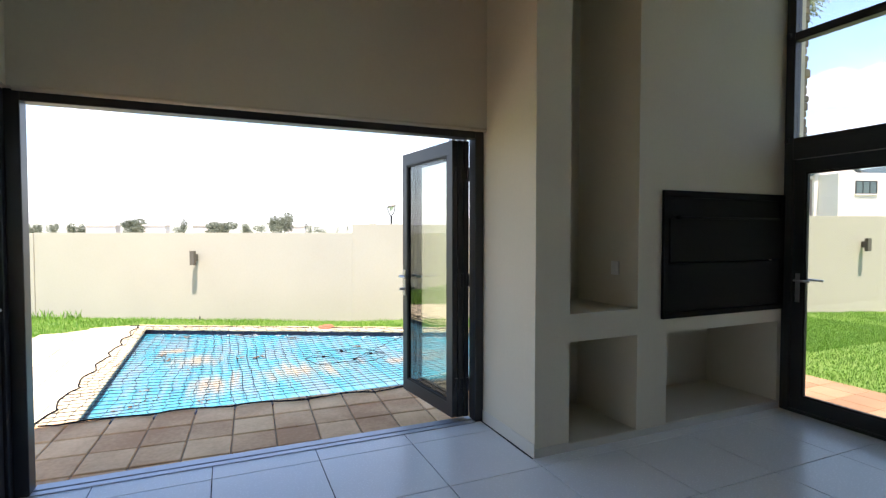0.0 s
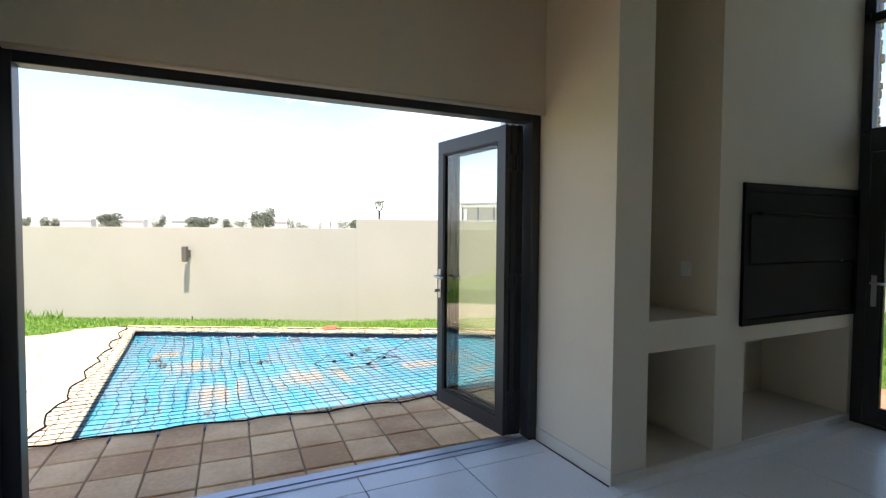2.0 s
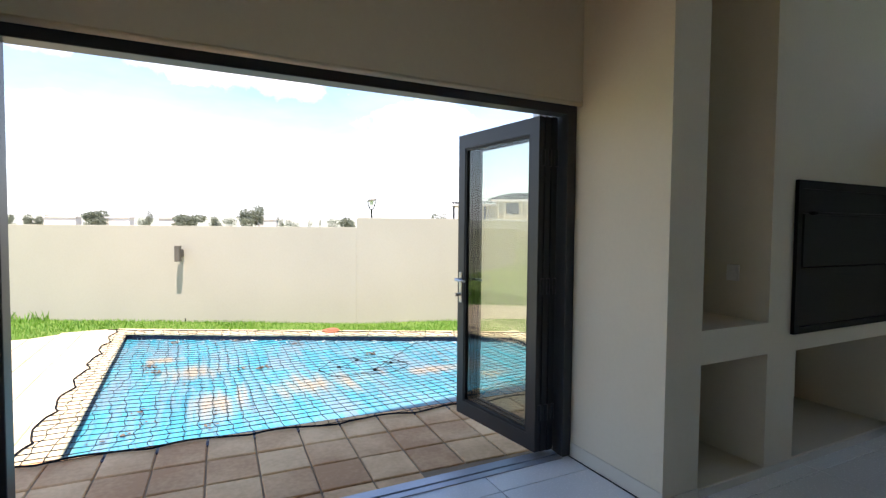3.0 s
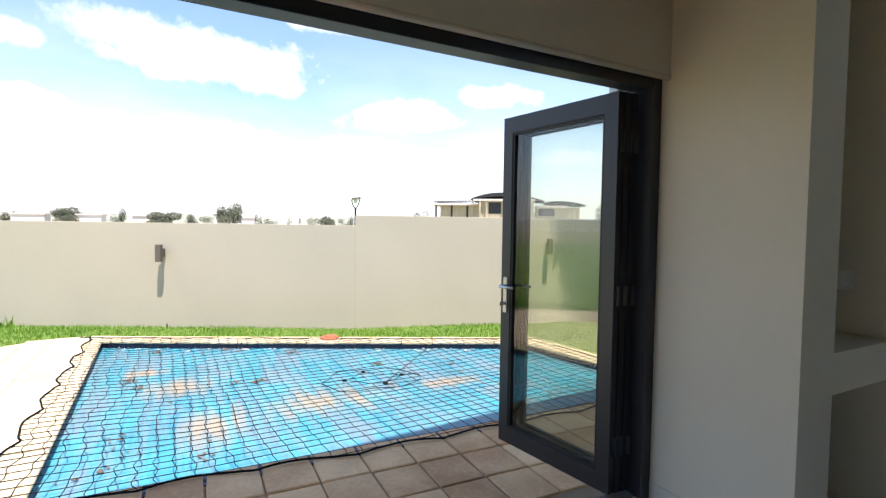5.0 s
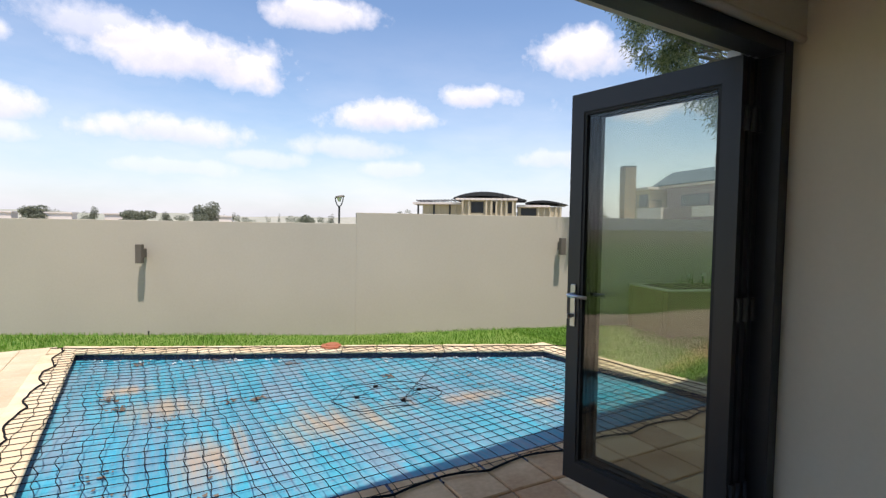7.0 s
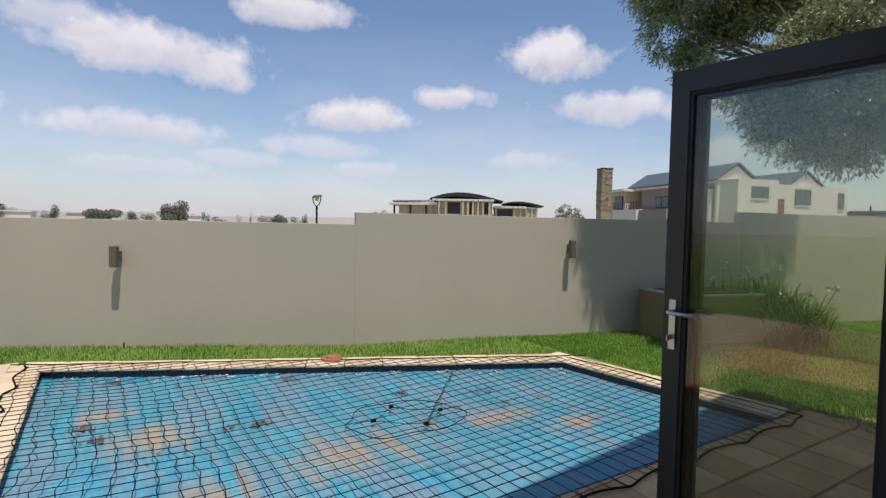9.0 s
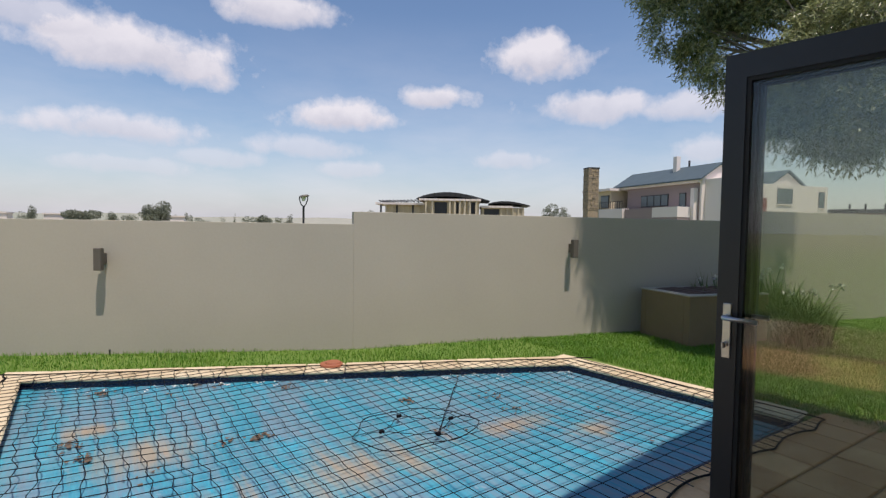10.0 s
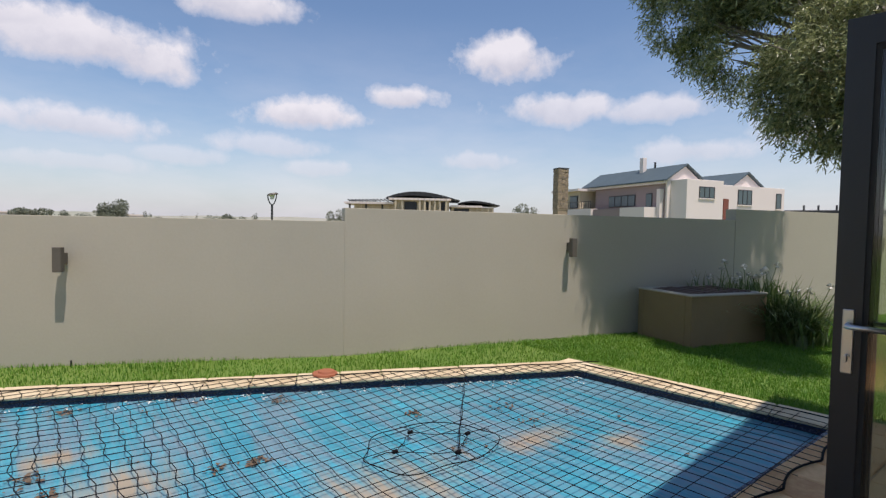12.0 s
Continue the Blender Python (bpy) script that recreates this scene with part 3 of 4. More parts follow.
def build_glazed_wall():
    d = tagged(new("window_1"), "tall charcoal aluminium glazed door and fanlights, unseen bays added for light", "window", kind="structure")
    x0, x1, y1, y0 = XR - 0.03, XR + 0.05, YB - 0.006, -1.12
    # Bays after the first are out of view, added to let more light in.
    bays = [y1, y1 - 0.98, y1 - 1.96, y1 - 2.94, y0]
    for k, y in enumerate(bays):
        w = 0.07 if k == 0 else 0.05
        ya, yb = (y - w, y) if k == 0 else (y - w / 2, y + w / 2)
        part("mullion", box(x0, x1, ya, yb, 0, CEIL - 0.004, 0.003), M_ALU, d)
    for k in range(len(bays) - 1):
        a, b = bays[k + 1] + 0.025, bays[k] - (0.07 if k == 0 else 0.025)
        part("transom", box(x0 - 0.008, x1, a, b, 2.02, 2.19, 0.004), M_ALU, d)
        part("bar", box(x0 - 0.01, x1, a, b, 2.955, 3.02, 0.004), M_ALU, d)
        part("bar", box(x0, x1, a, b, CEIL - 0.06, CEIL - 0.004, 0.004), M_ALU, d)
        for z0, z1 in ((2.19, 2.955), (3.02, CEIL - 0.06)):
            g = part("pane", box(XR + 0.012, XR + 0.018, a, b, z0, z1), M_CLEAR, d)
            g.visible_shadow = False
        part("threshold", box(x0, x1, a, b, -0.01, 0.022, 0.002), M_ALU, d)
        e = leaf_panel(d, "leaf", b - a - 0.006, 1.99)
        e.matrix_basis = pose(XR + 0.012, a + 0.003, 0.026, 0, 0, 90)
        if k == 0:
            pl = lever(e, -1)
            pl.matrix_basis = pose(b - a - 0.05, 0.025, 0.98)
            pl2 = lever(e, -1)
            pl2.matrix_basis = pose(b - a - 0.05, -0.025, 0.98) @ Matrix.Diagonal((1, -1, 1, 1))
    for z in (2.19, 3.02):
        part("stay", box(x0 - 0.035, x0 - 0.008, y1 - 0.05, y1 - 0.02, z - 0.04, z, 0.003), M_ALU, d)


build_glazed_wall()
structure(obj("wall_east", to_roof(box(XR - 0.03, XR + 0.12, -4.5, -1.15, -0.2, 4.5)), M_PLASTER), "plain cream side wall past the glazing", "wall")
structure(obj("wall_east_head", to_roof(box(XR - 0.03, XR + 0.12, -1.15, YB - 0.004, CEIL, 4.5)), M_PLASTER), "cream wall above the glazing", "wall")


def build_clad_column():
    """Stone-clad outer face of the chimney block."""
    random.seed(5)
    c = tagged(new("wall_chimney"), "rough ledge-stone cladding on the outer chimney wall", "wall", kind="structure")
    x = XR + 0.222
    z = -0.1
    while z < 4.45:
        h = random.uniform(0.05, 0.085)
        y = YB + random.uniform(0.0, 0.02)
        while y < YO:
            w = random.uniform(0.16, 0.34)
            out = random.uniform(0.045, 0.085)
            part("stone", box(x, x + out, y, min(y + w - 0.006, YO + 0.02), z, min(z + h - 0.004, 4.498), 0.008), M_STONE, c)
            y += w
        z += h


build_clad_column()


# ---- pool ----
def build_pool():
    p = tagged(new("pool"), "rectangular garden swimming pool with navy waterline tiles", "pool", kind="structure")
    n = len(POOL)
    cx, cy = sum(q[0] for q in POOL) / n, sum(q[1] for q in POOL) / n
    for i in range(n):
        (ax, ay), (bx, by) = POOL[i], POOL[(i + 1) % n]
        L = math.hypot(bx - ax, by - ay)
        ux, uy = (bx - ax) / L, (by - ay) / L
        px, py = uy * 0.15, -ux * 0.15
        bm = prism([(ax, ay), (ax + px, ay + py), (bx + px, by + py), (bx, by)], -1.5, -0.17)
        bmesh.ops.recalc_face_normals(bm, faces=bm.faces[:])
        part("side", bm, M_BAND, p)
    bm = bmesh.new()
    bm.faces.new([bm.verts.new((x, y, -1.45)) for x, y in POOL])
    part("bottom", bm, M_POOL, p)


build_pool()


def build_cover():
    """Faded blue floating cover of the pool, slightly rippled."""
    bm = bmesh.new()
    nx, ny = 64, 56
    g = []
    for j in range(ny + 1):
        row = []
        for i in range(nx + 1):
            u, v = i / nx, j / ny
            ax, ay = POOL[0][0] + (POOL[3][0] - POOL[0][0]) * v, POOL[0][1] + (POOL[3][1] - POOL[0][1]) * v
            bx, by = POOL[1][0] + (POOL[2][0] - POOL[1][0]) * v, POOL[1][1] + (POOL[2][1] - POOL[1][1]) * v
            x, y = ax + (bx - ax) * u, ay + (by - ay) * u
            row.append(bm.verts.new((x, y, -0.255 + 0.006 * noise.noise((x * 2.2, y * 2.2, 0.3)))))
        g.append(row)
    for j in range(ny):
        for i in range(nx):
            bm.faces.new((g[j][i], g[j][i + 1], g[j + 1][i + 1], g[j + 1][i]))
    # An opaque sheet modelled as a floating cover; only its category says water.
    structure(smooth(obj("pool_cover", bm, M_POOL)), "bright blue floating pool cover with sandy worn patches under a net", "water")


build_cover()


def build_net():
    random.seed(11)
    net = thing("pool_net", "black knotted safety net stretched over the pool", "net")

    def top(x, y):
        d = min(1.0, max(0.0, min(y - 5.2, (9.7 - 0.4826 * (x + 1.24)) - y, x + 1.2, 4.0 - x) / 1.2))
        return -0.152 - 0.068 * d

    def slack(x):
        return max(0.0, min(1.0, (1.6 - x) / 2.2))

    def north(x):
        return 9.96 - 0.4826 * (x + 1.24)

    bm = bmesh.new()
    step = 0.115

    def west(y):
        return -1.33 - 0.075 * abs(math.sin(y * 4.4 + 0.6)) ** 0.7 + 0.03 * noise.noise((y * 5, 0, 4)) - 0.012 * (9.8 - y)

    def south(x):
        return 5.07 - 0.043 * (x + 1.18) + 0.06 * abs(math.sin((x + 0.62) * math.pi / 0.66)) + 0.07 * max(0.0, min(1.0, (0.6 - x) / 0.8))

    def east(y):
        return 4.33 - 0.111 * (y - 5.02) + 0.02 * math.sin(y * 5)

    x = -1.33
    while x < 4.30:
        pts, y = [], south(x)
        end = north(x)
        while y <= end:
            s = slack(x)
            zig = abs(((y / 0.3 + 0.17 * noise.noise((x * 2, y, 5))) % 1.0) - 0.5) * 2 - 0.5
            dx = s * (0.07 * noise.noise((x * 1.1, y * 1.3, 1)) + 0.045 * zig * (0.6 + noise.noise((x * 2.3, y * 0.9, 8)))) + 0.008 * noise.noise((x * 4, y * 3, 7))
            pts.append((x + dx, y, top(x, y)))
            y += 0.05
        if len(pts) > 2:
            tube(pts, 0.0031, 4, bm)
        x += step
    y = 4.93
    while y < 9.96:
        pts, x = [], west(y)
        end = min(east(y), -1.24 + (9.96 - y) / 0.4826)
        while x <= end:
            s = slack(x)
            dy = s * 0.025 * noise.noise((x * 2.0, y * 2.1, 9)) + 0.006 * noise.noise((x * 3, y * 4, 3))
            if y + dy >= south(x):
                pts.append((x, y + dy, top(x, y)))
            elif len(pts) > 2:
                break
            x += 0.05
        if len(pts) > 2:
            tube(pts, 0.0031, 4, bm)
        y += step
    part("mesh", bm, M_NET, net)
    edge = [(xx, south(xx), -0.148 + 0.01 * noise.noise((xx * 3, 0, 0))) for xx in [-1.42 + 0.03 * i for i in range(193)]]
    part("edge_rope", tube(edge, 0.008, 5), M_NET, net)
    edge = [(west(yy), yy, -0.148 + 0.012 * noise.noise((yy * 3, 0, 2))) for yy in [5.10 + 0.03 * i for i in range(167)]]
    part("edge_rope", tube(edge, 0.008, 5), M_NET, net)
    edge = [(xx, north(xx) - 0.03 * abs(math.sin(xx * 4.5)), -0.146) for xx in [-1.5 + 0.03 * i for i in range(195)]]
    part("edge_rope", tube(edge, 0.006, 5), M_NET, net)
    edge = [(east(yy), yy, -0.146) for yy in [4.9 + 0.03 * i for i in range(80)]]
    part("edge_rope", tube(edge, 0.006, 5), M_NET, net)
    # centre hoop of the net with its clips and tension line
    hx, hy, hz = 1.46, 6.76, -0.205
    ax, ay = (1.87 - 1.06) / 2, (6.45 - 7.06) / 2
    bx, by = (1.84 - 1.09) / 2, (7.08 - 6.52) / 2
    hoop = []
    for i in range(64):
        a = math.tau * i / 64
        k = 0.92 + 0.05 * math.sin(3 * a + 1) + 0.03 * math.sin(7 * a)
        hoop.append((hx + k * (ax * math.cos(a) + bx * math.sin(a)), hy + k * (ay * math.cos(a) + by * math.sin(a)), hz + 0.010 * math.sin(5 * a)))
    part("hoop", tube(hoop, 0.0038, 6, closed=True), M_NET, net)
    clips = [(1.46, 7.01), (1.18, 6.8), (1.53, 6.53), (1.8, 6.73)]
    for cxx, cyy in clips:
        clip = box(cxx - 0.022, cxx + 0.022, cyy - 0.012, cyy + 0.012, hz - 0.006, hz + 0.020, 0.005)
        part("clip", clip, M_NET, net)
    for a, b in ((0, 1), (1, 2), (2, 3), (3, 0)):
        (px, py), (qx, qy) = clips[a], clips[b]
        cord = [(px + (qx - px) * k / 8 + 0.012 * math.sin(k * 2.1), py + (qy - py) * k / 8, hz + 0.006 * math.sin(k)) for k in range(9)]
        part("cord", tube(cord, 0.003, 5), M_NET, net)
    for cxx, cyy in clips:
        ex, ey = hx + (cxx - hx) * 1.6, hy + (cyy - hy) * 1.6
        part("cord", tube([(cxx, cyy, hz + 0.005), ((cxx + ex) / 2 + 0.02, (cyy + ey) / 2, hz + 0.012), (ex, ey, hz)], 0.0034, 5), M_NET, net)
    (px, py), (qx, qy) = clips[2], (2.61, 7.68)
    line = [(px + (qx - px) * k / 20 + 0.006 * math.sin(k * 0.9), py + (qy - py) * k / 20, hz + 0.012 + 0.004 * math.sin(k)) for k in range(21)]
    part("tension_line", tube(line, 0.0045, 5), M_NET, net)
    loop = [(qx + 0.01 + 0.03 * math.cos(a), qy + 0.06 + 0.07 * math.sin(a), hz + 0.03) for a in [math.tau * i / 16 for i in range(16)]]
    part("loop", tube(loop, 0.005, 5, closed=True), M_NET, net)


build_net()

lid = thing("skimmer_lid", "round terracotta skimmer cover on the pool edge", "lid", (1.55, 8.66, -0.158))
bm = bmesh.new()
bmesh.ops.create_cone(bm, cap_ends=True, segments=28, radius1=0.13, radius2=0.125, depth=0.02, matrix=pose(0, 0, 0.01))
part("disc", bm, M_SKIM, lid)
bm = bmesh.new()
bmesh.ops.create_cone(bm, cap_ends=True, segments=28, radius1=0.09, radius2=0.08, depth=0.018, matrix=pose(0.02, 0.0, 0.029))
part("cap", bm, M_SKIM, lid)


def flecks(name, spots, material, size, label, category):
    """Small flat scraps lying on the pool cover: centre, spread and number of each cluster."""
    verts, faces = [], []
    for x, y, spread, count in spots:
        for _ in range(count):
            px, py = x + random.gauss(0, spread), y + random.gauss(0, spread)
            if not inside(px, py, POOL, -0.03):
                continue
            a, r0, k = random.uniform(0, math.tau), size * random.uniform(0.5, 1.3), len(verts)
            for c in range(5):
                r = r0 * (1.0 if c % 2 == 0 else 0.5)
                verts.append((px + r * math.cos(a + c * math.tau / 5), py + r * math.sin(a + c * math.tau / 5), -0.246 + random.uniform(0, 0.012)))
            faces.append((k, k + 1, k + 2, k + 3, k + 4))
    tagged(blades(name, verts, faces, material), label, category, kind="stuff")


def build_debris():
    random.seed(21)
    heaps = [(0.23, 9.01), (-0.58, 9.18), (0.95, 8.4), (-0.82, 7.92), (0.38, 7.33), (0.17, 7.38), (1.78, 7.42), (2.04, 8.18), (2.57, 7.06), (-0.72, 7.62), (2.47, 6.71)]
    spots = [(x, y, random.uniform(0.03, 0.06), random.randint(14, 30)) for x, y in heaps]
    spots += [(random.uniform(-1.0, 3.8), random.uniform(5.4, 9.0), 0.05, random.choice((1, 2, 3, 5))) for _ in range(34)]
    flecks("leaf_litter", spots, M_DEBRIS, 0.020, "brown dead leaves scattered on the pool", "leaves")
    rim = [(x, 9.76 - 0.4826 * (x + 1.24) - abs(random.gauss(0.06, 0.10)), 0.03, random.randint(2, 6)) for x in [random.uniform(-1.2, 3.9) for _ in range(90)]]
    flecks("pool_scum", rim, M_PATCH, 0.011, "pale scum flecks floating along the pool edge", "scum")


build_debris()


# ---- wall lamps ----
def wall_lamp(x, z, slope):
    y = wall_y(x)
    w = thing("wall_lamp", "bronze box up-and-down lamp on the boundary wall", "lamp", (x, y, z), -math.degrees(math.atan(slope)), "boundary wall lamps")
    part("body", box(-0.042, 0.042, -0.18, -0.095, -0.135, 0.135, 0.005), M_LAMP, w)
    part("mount", box(-0.018, 0.03, -0.096, 0.0, -0.06, 0.07, 0.004), M_LAMP, w)
    part("lens", box(-0.03, 0.03, -0.168, -0.107, -0.138, -0.1345), M_PATCH, w)


wall_lamp(-0.50, 0.96, 0.508)
wall_lamp(5.31, 1.125, 0.318)
wall_lamp(12.2, 1.19, 0.318)


# ---- pump box and plants ----
def build_pump_box():
    p = thing("pump_box", "beige plastered pool pump box with weathered board lid", "pump box", (6.15, 7.05, -0.04), -18)
    w, d, h = 1.45, 1.0, 0.535
    for a in ((0, w, 0, 0.11), (0, w, d - 0.11, d), (0, 0.11, 0.1105, d - 0.1105), (w - 0.11, w, 0.1105, d - 0.1105)):
        part("side_panel", box(a[0], a[1], a[2], a[3], -0.25, h, 0.006), M_PLANTER, p)
    for a in ((-0.015, w + 0.015, -0.015, 0.14), (-0.015, w + 0.015, d - 0.14, d + 0.015), (-0.015, 0.14, 0.142, d - 0.142), (w - 0.14, w + 0.015, 0.142, d - 0.142)):
        part("rim", box(a[0], a[1], a[2], a[3], h, h + 0.02, 0.005), M_OUT, p)
    n = 9
    for k in range(n):
        x = 0.13 + (w - 0.26) * k / n
        part("board", box(x + 0.012, x + (w - 0.26) / n - 0.002, 0.145, d - 0.145, h - 0.004, h + 0.026 + 0.005 * (k % 3), 0.003), M_WOOD, p)


build_pump_box()


def build_agapanthus(x, y, count, tall, seed, flowers):
    random.seed(seed)
    g = thing("agapanthus", "clump of strap-leaved agapanthus with white flowers", "plant", (x, y, ground_z(x, y)))
    verts, faces = [], []
    for _ in range(count):
        a, lean, L = random.uniform(0, math.tau), random.uniform(0.15, 1.25), random.uniform(0.6, 1.05) * tall
        bx, by = random.gauss(0, 0.16), random.gauss(0, 0.13)
        wd = random.uniform(0.010, 0.017)
        k = len(verts)
        for s in range(6):
            u = s / 5
            out = lean * L * (0.32 * u + 0.62 * u * u)
            z = L * (u - 0.46 * lean * u * u * u)
            ww = wd * (1 - u ** 2.5) + 0.001
            px, py = bx + out * math.cos(a), by + out * math.sin(a)
            verts += [(px - ww * math.sin(a), py + ww * math.cos(a), z), (px + ww * math.sin(a), py - ww * math.cos(a), z)]
            if s:
                faces.append((k + 2 * s - 2, k + 2 * s - 1, k + 2 * s + 1, k + 2 * s))
    blades("foliage", verts, faces, M_AGA, g)
    for _ in range(flowers):
        a, out = random.uniform(0, math.tau), random.uniform(0.1, 0.45)
        fx, fy, fz = out * math.cos(a), out * math.sin(a), tall * random.uniform(0.75, 1.05)
        part("stalk", tube([(fx * 0.2, fy * 0.2, 0), (fx * 0.6, fy * 0.6, fz * 0.55), (fx, fy, fz)], 0.005, 5), M_AGA, g)
        v, f = [], []
        for _ in range(16):
            n = Vector((random.gauss(0, 1), random.gauss(0, 1), random.gauss(0.3, 0.8))).normalized() * 0.06
            t = n.cross(Vector((0.3, 0.2, 1))).normalized() * 0.02
            k = len(v)
            c = Vector((fx, fy, fz))
            v += [tuple(c), tuple(c + n * 0.7 + t), tuple(c + n), tuple(c + n * 0.7 - t)]
            f.append((k, k + 1, k + 2, k + 3))
        blades("flower_head", v, f, M_PETAL, g)


build_agapanthus(7.55, 7.35, 420, 1.10, 31, 4)
build_agapanthus(7.95, 6.95, 460, 1.14, 34, 5)
build_agapanthus(7.92, 6.55, 460, 1.08, 32, 6)
build_agapanthus(7.78, 6.25, 380, 0.86, 33, 6)


def build_weed(x, y, seed):
    rnd = random.Random(seed)
    g = thing("weed", "small tuft of weeds at the wall foot", "plant", (x, y, ground_z(x, y)))
    v, f = [], []
    for _ in range(34):
        a, L = rnd.uniform(0, math.tau), rnd.uniform(0.06, 0.2)
        k, o = len(v), rnd.uniform(0.2, 0.9) * L
        bx, by = rnd.gauss(0, 0.1), rnd.gauss(0, 0.03)
        c, sn = math.cos(a), math.sin(a)
        v += [(bx - 0.01 * sn, by + 0.01 * c, 0), (bx + 0.01 * sn, by - 0.01 * c, 0), (bx + o * 0.6 * c + 0.014 * sn, by + o * 0.6 * sn, L * 0.7), (bx + o * c, by + o * sn, L)]
        f.append((k, k + 1, k + 2, k + 3))
    blades("foliage", v, f, M_GRASS, g)


build_weed(-3.3, wall_y(-3.3) - 0.15, 51)
build_weed(-2.75, wall_y(-2.75) - 0.12, 52)
stub = thing("pipe_stub", "short dark pipe stub at the wall foot", "pipe", (-0.46, wall_y(-0.46) - 0.05, ground_z(-0.46, wall_y(-0.46))))
part("pipe", tube([(0, 0, -0.05), (0, 0, 0.06)], 0.009, 8), M_POLE, stub)
part("cap", tube([(0, 0, 0.06), (0, 0, 0.07)], 0.012, 8), M_POLE, stub)

# ---- trees ----
def leaf_spray(clumps, count, length, width, seed, droop=0.5, twig=12):
    """Lance leaves along short twigs, scattered through ellipsoid clumps (x, y, z, rx, ry, rz)."""
    rnd = random.Random(seed)
    weights = [c[3] * c[4] + c[4] * c[5] + c[3] * c[5] for c in clumps]
    verts, faces = [], []
    while len(faces) < count:
        c = rnd.choices(clumps, weights)[0]
        d = Vector((rnd.gauss(0, 1), rnd.gauss(0, 1), rnd.gauss(0, 1))).normalized()
        r = rnd.uniform(0.25, 1.0) ** 0.45
        p = Vector((c[0] + d.x * c[3] * r, c[1] + d.y * c[4] * r, c[2] + d.z * c[5] * r))
        if noise.noise(p * 1.9) < -0.16 or noise.noise(p * 4.3) < -0.38:
            continue
        way = (d * 0.5 + Vector((rnd.gauss(0, 0.5), rnd.gauss(0, 0.5), rnd.gauss(-droop, 0.4)))).normalized()
        for i in range(twig):
            q = p + way * (i * length * 0.42)
            a = (way + Vector((rnd.gauss(0, 0.7), rnd.gauss(0, 0.7), rnd.gauss(-0.15, 0.6)))).normalized() * length * rnd.uniform(0.6, 1.15)
            t = a.cross(Vector((rnd.gauss(0, 1), rnd.gauss(0, 1), rnd.gauss(0, 1)))).normalized() * width
            k = len(verts)
            verts += [tuple(q), tuple(q + a * 0.5 + t), tuple(q + a), tuple(q + a * 0.5 - t)]
            faces.append((k, k + 1, k + 2, k + 3))
    return verts, faces


def build_garden_tree():
    ox, oy = 7.3, 4.8
    t = thing("tree", "large garden tree with fine olive-green leaves", "tree", (ox, oy, 0))
    clumps = [(x - ox, y - oy, z, r, r, r * 0.85) for x, y, z, r in (
        (6.32, 7.40, 4.42, 0.52), (6.52, 7.02, 4.00, 0.50), (6.55, 6.68, 3.62, 0.46), (6.22, 7.45, 5.10, 0.62), (6.55, 6.95, 4.90, 0.70),
        (6.12, 6.02, 3.05, 0.40), (6.08, 5.70, 2.74, 0.46), (6.05, 5.92, 3.38, 0.38), (6.00, 5.50, 3.15, 0.48), (6.05, 5.25, 2.58, 0.47),
        (6.10, 5.05, 2.92, 0.58), (6.25, 5.70, 3.85, 0.30), (6.40, 5.05, 3.75, 0.62), (6.60, 6.25, 4.95, 0.55), (6.50, 6.10, 3.95, 0.42),
        (5.92, 7.10, 5.80, 0.72), (6.60, 6.45, 5.75, 0.80), (6.10, 6.70, 6.40, 0.70), (7.35, 6.60, 5.30, 0.85), (7.80, 6.00, 5.30, 0.85),
        (7.20, 6.90, 6.20, 0.80), (6.75, 6.45, 4.20, 0.45), (7.10, 5.90, 4.70, 0.60), (8.50, 6.30, 6.00, 0.80), (8.90, 6.10, 5.60, 0.70), (6.90, 6.75, 5.00, 0.70), (7.60, 6.50, 5.90, 0.70))]
    v, f = leaf_spray(clumps, 240000, 0.078, 0.0080, 41, 0.6, 7)
    blades("crown", v, f, M_LEAF, t)
    part("trunk", tube([(0, 0, -0.2), (0.02, 0.03, 0.8), (-0.05, 0.05, 1.8), (-0.15, 0.02, 2.9)], 0.17, 10, taper=0.12), M_BARK, t)
    for c in clumps:
        mid = Vector((c[0] * 0.45 - 0.1, c[1] * 0.45, 2.9 + (c[2] - 2.9) * 0.5))
        pts = [(-0.13, 0.02, 2.75), tuple(mid), (c[0], c[1], c[2])]
        part("limb", tube(pts, 0.075, 6, taper=0.02), M_BARK, t)
        for k in range(5):
            e = Vector((c[0], c[1], c[2])) + Vector((random.gauss(0, 0.6) * c[3], random.gauss(0, 0.6) * c[4], random.gauss(0, 0.5) * c[5]))
            part("twig", tube([tuple(mid.lerp(Vector(c[:3]), 0.3 + 0.12 * k)), tuple(e)], 0.02, 5, taper=0.006), M_BARK, t)


random.seed(42)
build_garden_tree()


def far_tree(x, y, w, h, seed, label, n=5200, base=0.0):
    rnd = random.Random(seed)
    t = thing("tree", label, "tree", (x, y, -0.3 - 0.007 * y), group="far trees")
    clumps = []
    for _ in range(9):
        z = rnd.uniform(0.35, 0.82)
        k = 1.0 - 0.55 * abs(z - 0.5)
        clumps.append((rnd.uniform(-0.34, 0.34) * w * k, rnd.uniform(-0.3, 0.3) * w * k, z * h, 0.22 * w, 0.22 * w, 0.17 * h))
    v, f = leaf_spray(clumps, n, 0.034 * w, 0.017 * w, seed, 0.1, 3)
    blades("crown", v, f, M_HAZE_LEAF, t)
    part("trunk", tube([(0, 0, 0), (0.1, 0, h * 0.3), (0, 0.1, h * 0.6)], 0.03 * w, 6, taper=0.01 * w), M_BARK, t)


